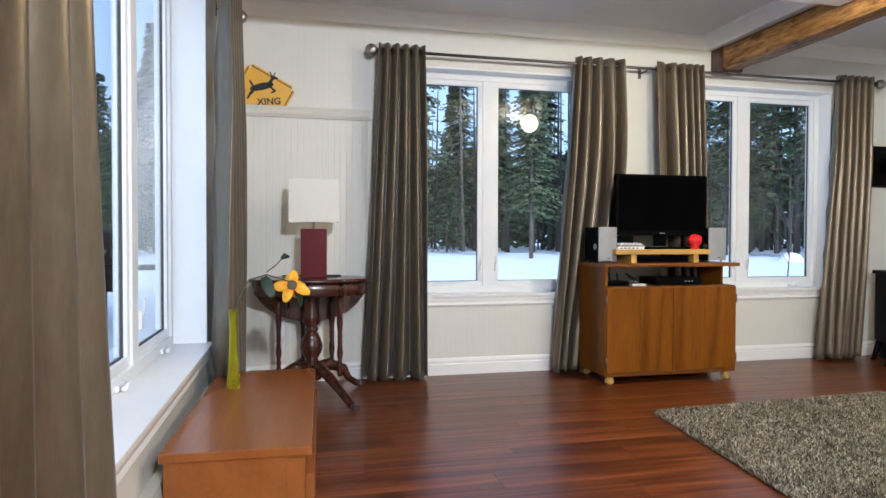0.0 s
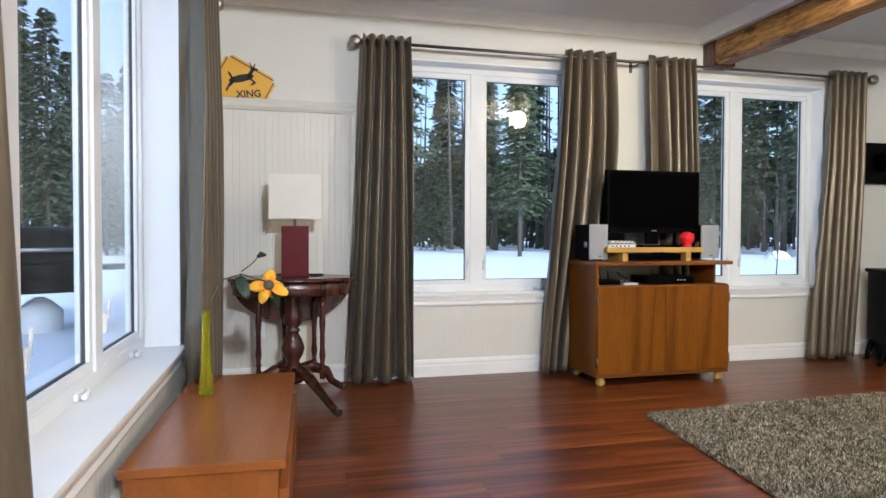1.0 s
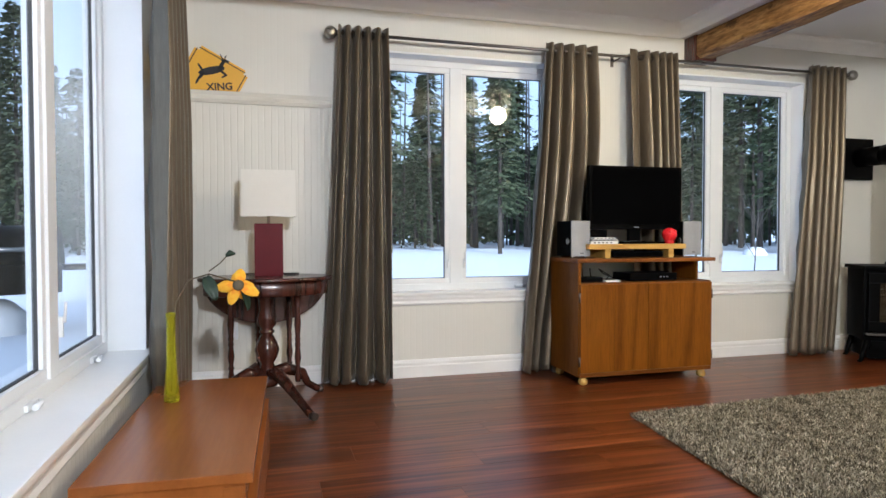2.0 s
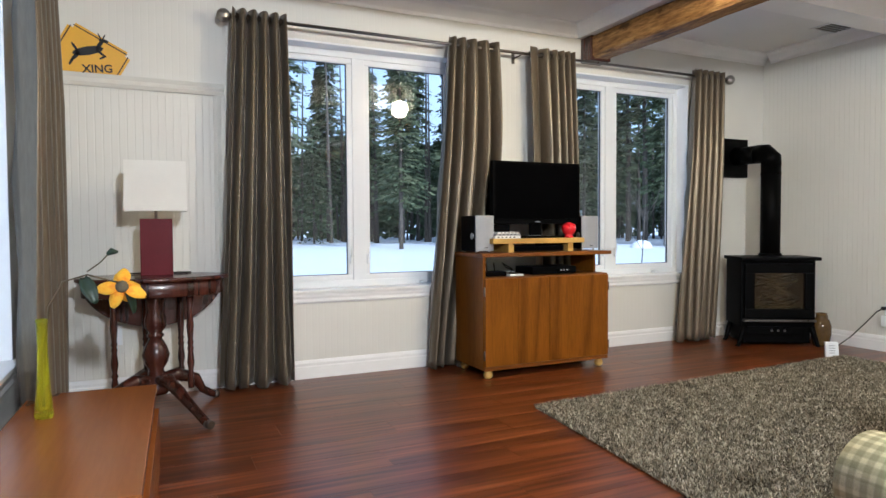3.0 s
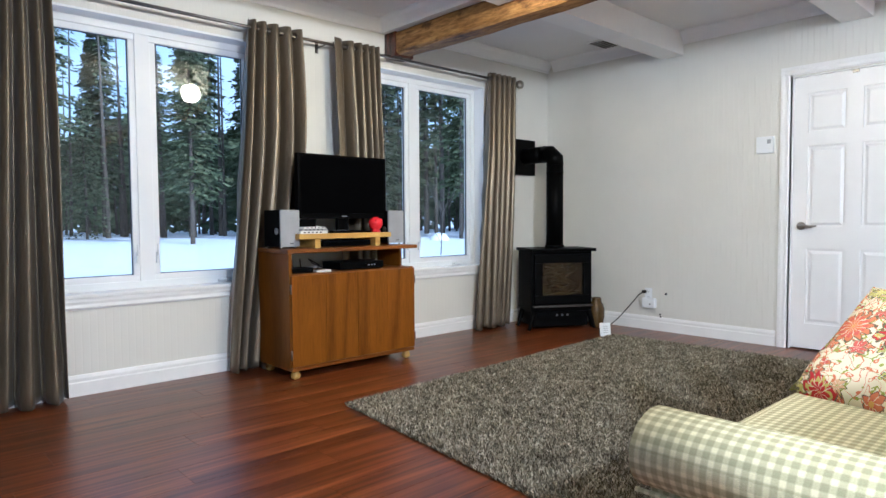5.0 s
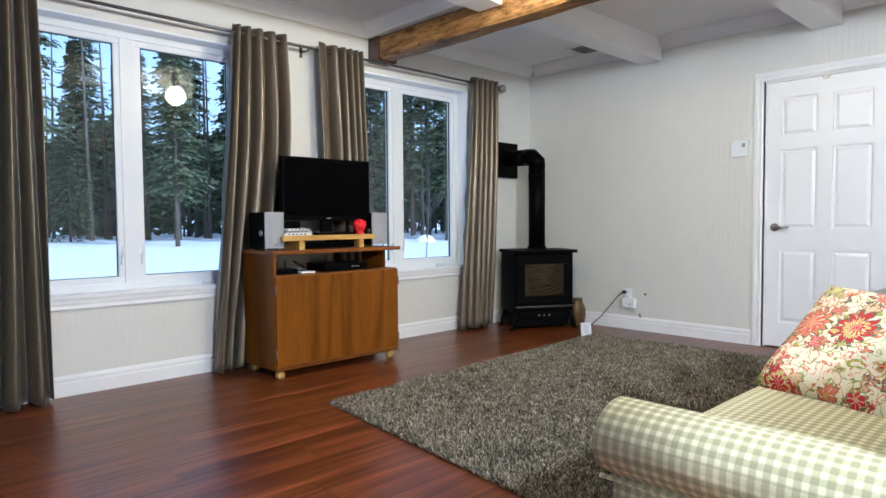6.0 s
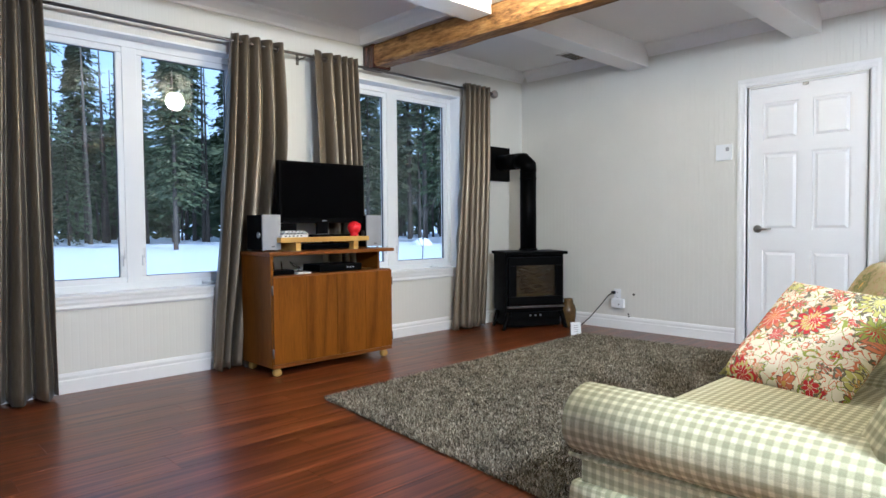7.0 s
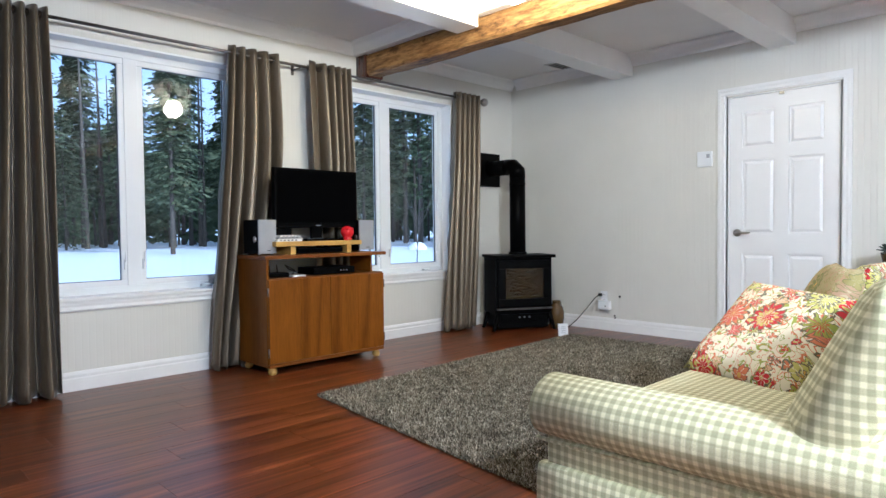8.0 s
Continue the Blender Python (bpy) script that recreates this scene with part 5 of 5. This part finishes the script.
# ---------- shaggy rug ----------
def rug_mat():
    m, n, l, b = nodes_of("shag_yarn", 0.9, 0, 0.1)
    g = n.new("ShaderNodeNewGeometry")
    c = ramp(n, l, g.outputs["Random Per Island"], [(0.0, (0.065, 0.053, 0.035)), (0.3, (0.20, 0.172, 0.118)), (0.65, (0.40, 0.350, 0.252)), (1.0, (0.76, 0.685, 0.52))])
    big = ramp(n, l, noise_tex(n, l, coords(n, l), 2.2, 3), [(0.35, (0.85,) * 3), (0.65, (1.0,) * 3)])
    tuft = ramp(n, l, noise_tex(n, l, coords(n, l), 24, 3, 0.6), [(0.36, (0.40, 0.38, 0.36)), (0.62, (1.0,) * 3)])
    c = mixc(n, l, c, tuft, 0.75, "MULTIPLY")
    l.new(mixc(n, l, c, big, 0.8, "MULTIPLY"), b.inputs["Base Color"])
    return m


M["shag"] = rug_mat()
RL, RW = 2.78, 2.35
SPLAY = 0.155      # the rug's western edge runs out of square


def splay(x, y):
    return x + SPLAY * y * (1 - x / RL)


bm = box(B(), 0.01, -RW + 0.01, 0.0, RL - 0.01, -0.01, 0.009, 0.003)
for v in bm.verts:
    v.co.x = splay(v.co.x, v.co.y)
rug = tagged(new("shag_rug", mesh_of("shag_rug", bm, M["stem"])), "taupe and cream shaggy rug on the laminate floor", "rug")
rug.matrix_world = pose(1.70, 2.965, 0.001, 0, 0, 2.5)
rng = np.random.default_rng(4)
NT = 230000
px, py = rng.uniform(0, RL, NT), -rng.uniform(0, RW, NT)
px = splay(px, py)
ang, lean = rng.uniform(0, 2 * np.pi, NT), rng.uniform(0.002, 0.024, NT)
la = rng.uniform(0, 2 * np.pi, NT) * 0.85 + 1.1 * np.sin(px * 3.1 + 1.7 * np.sin(py * 2.3))
hgt, wid = rng.uniform(0.012, 0.025, NT), rng.uniform(0.0015, 0.0029, NT)
V = np.empty((NT, 4, 3))
ux, uy = np.cos(ang) * wid, np.sin(ang) * wid
tx, ty = px + np.cos(la) * lean, py + np.sin(la) * lean
for k, (sx, sc, z) in enumerate(((-1, 1.0, 0.004), (1, 1.0, 0.004), (1, 0.7, 1), (-1, 0.7, 1))):
    bx, by = (px, py) if k < 2 else (tx, ty)
    V[:, k, 0] = bx + sx * sc * ux
    V[:, k, 1] = by + sx * sc * uy
    V[:, k, 2] = z if k < 2 else 0.004 + hgt
F = np.arange(NT * 4).reshape(NT, 4)
me = bpy.data.meshes.new("yarn")
me.from_pydata(V.reshape(-1, 3).tolist(), [], F.tolist())
me.materials.append(M["shag"])
pile = new("yarn", me)
pile.parent = rug
tagged(pile, kind="stuff")

# ---------- outside ----------
bm = B()
gv = {}


def snow_z(x, y):
    far = max(0.0, min(1.0, (math.hypot(x - 2, y - 2) - 7) / 10))
    return 0.30 + far * (0.10 + 0.10 * noise.noise((x * 0.12, y * 0.12, 0))) + 0.05 * noise.noise((x * 0.5, y * 0.5, 3)) * far


bx = [-160, -90, -60, -42, -32, -25, -20, -16, -13, -10, -8, -6, -4.5, -3, -2, XW - TH, 0.5, 2, 3.5, XE + TH, 7, 9, 12, 15, 18, 22, 27, 34, 44, 60, 90, 160]
by = [-160, -80, -40, -20, -10, YS - TH, -2, 0, 2, YN + TH, 5.5, 7, 8.5, 10, 12, 14, 16, 18, 20, 22, 24, 27, 30, 34, 40, 50, 70, 100, 160]
for i, x in enumerate(bx):
    for j, y in enumerate(by):
        gv[i, j] = bm.verts.new((x, y, snow_z(x, y)))
ia, ib, ja, jb = bx.index(XW - TH), bx.index(XE + TH), by.index(YS - TH), by.index(YN + TH)
for i in range(len(bx) - 1):
    for j in range(len(by) - 1):
        if ia <= i < ib and ja <= j < jb:
            continue
        bm.faces.new((gv[i, j], gv[i + 1, j], gv[i + 1, j + 1], gv[i, j + 1])).smooth = True
solid("ground", bm, M["snow"], "snow-covered yard round the house", "snow", "structure")


def needle_mat():
    m, n, l, b = nodes_of("spruce_needles", 0.7, 0, 0.2)
    g, info = n.new("ShaderNodeNewGeometry"), n.new("ShaderNodeObjectInfo")
    c = ramp(n, l, g.outputs["Random Per Island"], [(0.0, (0.07, 0.092, 0.05)), (0.6, (0.125, 0.15, 0.08)), (1.0, (0.19, 0.21, 0.125))])
    l.new(mixc(n, l, c, ramp(n, l, info.outputs["Random"], [(0.0, (0.75, 0.80, 0.78)), (1.0, (1.0,) * 3)]), 1.0, "MULTIPLY"), b.inputs["Base Color"])
    return m


M["needle"] = needle_mat()


def spruce(name, H, R, bare, n_branch, seed, label):
    rd = random.Random(seed)
    t = empty(name, pose(0, 0, 0), label, "tree", "spruces at the forest's edge")
    bend = rd.uniform(-0.15, 0.15)
    part("trunk", tube(B(), [(0, 0, -0.4), (bend * 0.3, 0, H * 0.3), (bend, 0.05, H * 0.7), (bend, 0, H)], [0.010 * H, 0.008 * H, 0.004 * H, 0.01], 8), M["bark"], t)
    vs, fs = [], []
    for k in range(n_branch):
        s = rd.random() ** 0.85
        z = H * (bare + (1 - bare) * s)
        L = R * (1 - s) ** 0.75 * rd.uniform(0.55, 1.1) + 0.18
        a = rd.uniform(0, 2 * math.pi)
        ca, sa = math.cos(a), math.sin(a)
        droop = rd.uniform(0.15, 0.5)
        m = 9
        for q in range(m):
            f = (q + rd.random()) / m
            d = L * (0.12 + 0.88 * f)
            bx, by, bz = ca * d, sa * d, z - droop * d * f + 0.10 * L * f * f
            ln = rd.uniform(0.16, 0.34) * (1.15 - 0.4 * f) * (H / 11)
            aa = a + rd.choice((-1, 1)) * rd.uniform(0.3, 1.1)
            w = ln * rd.uniform(0.22, 0.4)
            i = len(vs)
            ex, ey, ez = math.cos(aa) * ln, math.sin(aa) * ln, -rd.uniform(0.1, 0.6) * ln
            nx, ny = -math.sin(aa) * w, math.cos(aa) * w
            vs += [(bx - nx * 0.4, by - ny * 0.4, bz), (bx + ex * 0.5 + nx, by + ey * 0.5 + ny, bz + ez * 0.4 + rd.uniform(-.05, .05)), (bx + ex, by + ey, bz + ez), (bx + ex * 0.5 - nx, by + ey * 0.5 - ny, bz + ez * 0.4 - w * 0.7)]
            fs.append((i, i + 1, i + 2, i + 3))
    me = bpy.data.meshes.new("crown")
    me.from_pydata(vs, [], fs)
    me.materials.append(M["needle"])
    o = new("crown", me)
    o.parent = t
    return t


kinds = [spruce("spruce_tree", 13.0, 1.7, 0.20, 420, 11, "tall dark green spruce behind the snowy yard"),
         spruce("spruce_tree", 10.5, 1.5, 0.14, 380, 12, "tall dark green spruce behind the snowy yard"),
         spruce("spruce_tree", 7.0, 1.35, 0.06, 340, 13, "young dark green spruce behind the snowy yard"),
         spruce("spruce_tree", 14.0, 1.2, 0.34, 300, 14, "slender spruce with a bare lower trunk")]
rt = random.Random(21)
spots = []
for row, (dist, count) in enumerate(((19.5, 15), (22.5, 21), (26, 26), (30, 30))):
    for k in range(count):
        a = radians(-26 + 106 * (k + rt.uniform(0.15, 0.85)) / count)
        r = dist + rt.uniform(-1.3, 1.3)
        spots.append((r * math.sin(a), r * math.cos(a), row))
for k in range(26):
    a = radians(-75 + 52 * (k + rt.random()) / 26)
    r = rt.uniform(15, 25)
    spots.append((r * math.sin(a), r * math.cos(a), 4))
used = set()
for k, (x, y, row) in enumerate(spots):
    q = rt.choice((0, 1, 2, 3, 3)) if row < 2 else rt.choice((0, 1, 3, 0))
    m4 = pose(x, y, snow_z(x, y) - 0.1, 0, 0, rt.uniform(0, 360)) @ Matrix.Diagonal((*([rt.uniform(0.48, 0.77)] * 3), 1))
    if q not in used:
        used.add(q)
        kinds[q].matrix_world = m4
        continue
    o = copy_thing(kinds[q], m4)
    o.matrix_world = m4

# thin bare saplings and the dim wood behind the front trees
bm = B()
for k in range(420):
    a = radians(rt.uniform(-80, 82))
    r = rt.uniform(24, 40)
    x, y = r * math.sin(a), r * math.cos(a)
    h = rt.uniform(4, 9)
    tube(bm, [(x, y, 0.1), (x + rt.uniform(-.2, .2), y, h)], [rt.uniform(0.05, 0.11), 0.02], 5)
tagged(new("far_trunks", mesh_of("far_trunks", bm, M["bark"])), "many bare grey trunks deep in the wood", "trunks", kind="stuff")
vs, fs = [], []
for k in range(26000):
    a = radians(rt.uniform(-85, 85))
    r = rt.uniform(31, 44)
    top = 4.6 + 2.0 * noise.noise((a * 9, 1, 0)) + 1.6 * noise.noise((a * 31, 4, 0))
    z = 0.5 + max(0.5, top) * rt.random() ** 0.8
    x, y = r * math.sin(a), r * math.cos(a)
    s = rt.uniform(0.25, 0.6)
    i = len(vs)
    c, d = math.cos(rt.uniform(0, 6.28)) * s, rt.uniform(-0.4, 0.4) * s
    vs += [(x - c, y, z - d), (x + d, y - c * 0.3, z - s * 0.5), (x + c, y + d, z + d), (x, y, z + s * 0.4)]
    fs.append((i, i + 1, i + 2, i + 3))
me = bpy.data.meshes.new("far_wood")
me.from_pydata(vs, [], fs)
me.materials.append(M["needle"])
tagged(new("far_wood", me), "dense dark undergrowth deep in the wood", "wood", kind="stuff")

# bare birch sapling near the house
birch = empty("bare_sapling", pose(7.9, 9.0, 0.25), "leafless sapling with thin pale twigs in the snow", "sapling")
part("stem", tube(B(), [(0, 0, 0), (0.05, 0, 0.6), (0.12, 0.03, 1.3)], [0.012, 0.008, 0.003], 6), M["bark"], birch)
for k in range(11):
    a, z = rt.uniform(0, 6.28), rt.uniform(0.2, 1.0)
    part("twig", tube(B(), [(0.05 * z, 0, z), (0.05 * z + 0.2 * math.cos(a), 0.2 * math.sin(a), z + 0.28), (0.05 * z + 0.32 * math.cos(a), 0.32 * math.sin(a), z + 0.6)], [0.006, 0.004, 0.002], 5), M["bark"], birch)
lump = B()
bmesh.ops.create_icosphere(lump, subdivisions=3, radius=0.6)
for v in lump.verts:
    v.co *= 1 + 0.12 * noise.noise(v.co * 2.3)
    v.co.z *= 0.55
    v.co.y *= 0.8
for f in lump.faces:
    f.smooth = True
lo2 = solid("snow_mound", lump, M["snow"], "rounded mound of snow in the yard", "snow mound")
lo2.location = (12.6, 14.2, 0.40)
lo2.scale = (0.55, 0.55, 0.6)

# covered grill outside the side window
gr = empty("barbecue_grill", pose(-1.90, 4.95, 0.16, 0, 0, 25), "black gas barbecue with a rounded lid in the snow", "barbecue")
bm = B()
nn = 14
rows = []
for i in range(nn + 1):
    a = math.pi * i / nn
    rows.append([bm.verts.new((s * 0.34, -0.26 * math.cos(a), 0.62 + 0.26 * math.sin(a))) for s in (-1, 1)])
for p, q in zip(rows, rows[1:]):
    bm.faces.new((p[0], q[0], q[1], p[1])).smooth = True
for s in (0, 1):
    bm.faces.new([r[s] for r in rows])
bm.faces.new((rows[0][0], rows[0][1], rows[-1][1], rows[-1][0]))
part("lid", bm, M["iron"], gr)
part("firebox", box(B(), -0.33, -0.25, 0.42, 0.33, 0.25, 0.6195, 0.03), M["iron"], gr)
part("handle", tube(B(), [(-0.2, -0.30, 0.72), (0.2, -0.30, 0.72)], 0.014, 8), M["steel"], gr)
for s in (-1, 1):
    part("side_table", box(B(), s * 0.34 if s > 0 else -0.64, -0.2, 0.57, 0.64 if s > 0 else -0.34, 0.2, 0.60, 0.01), M["iron"], gr)
    for y in (-0.2, 0.2):
        part("leg", tube(B(), [(s * 0.28, y, -0.1), (s * 0.28, y, 0.43)], 0.016, 8), M["iron"], gr)
part("gas_bottle", lathe(B(), [(0.12, 0.0), (0.15, 0.04), (0.15, 0.28), (0.08, 0.35), (0.03, 0.38)], 20), M["paper"], gr)

# ---------- floor planks ----------
PW, PL = 0.193, 1.215
pmesh = mesh_of("plank", box(B(), 0, 0, -0.0115, PL - 0.0012, PW - 0.0010, 0.0, 0.0008), M["plank"])
row = 0
y = YS - 0.05
while y < YN + 0.1:
    off = (row * 0.43) % 1.0 * PL
    x = XW - 0.1 - off
    while x < XE + 0.15:
        if x + PL > XW - 0.15:
            p = new("plank", pmesh)
            p.parent = floor
            p.location = (x, y, 0)
        x += PL
    y += PW
    row += 1
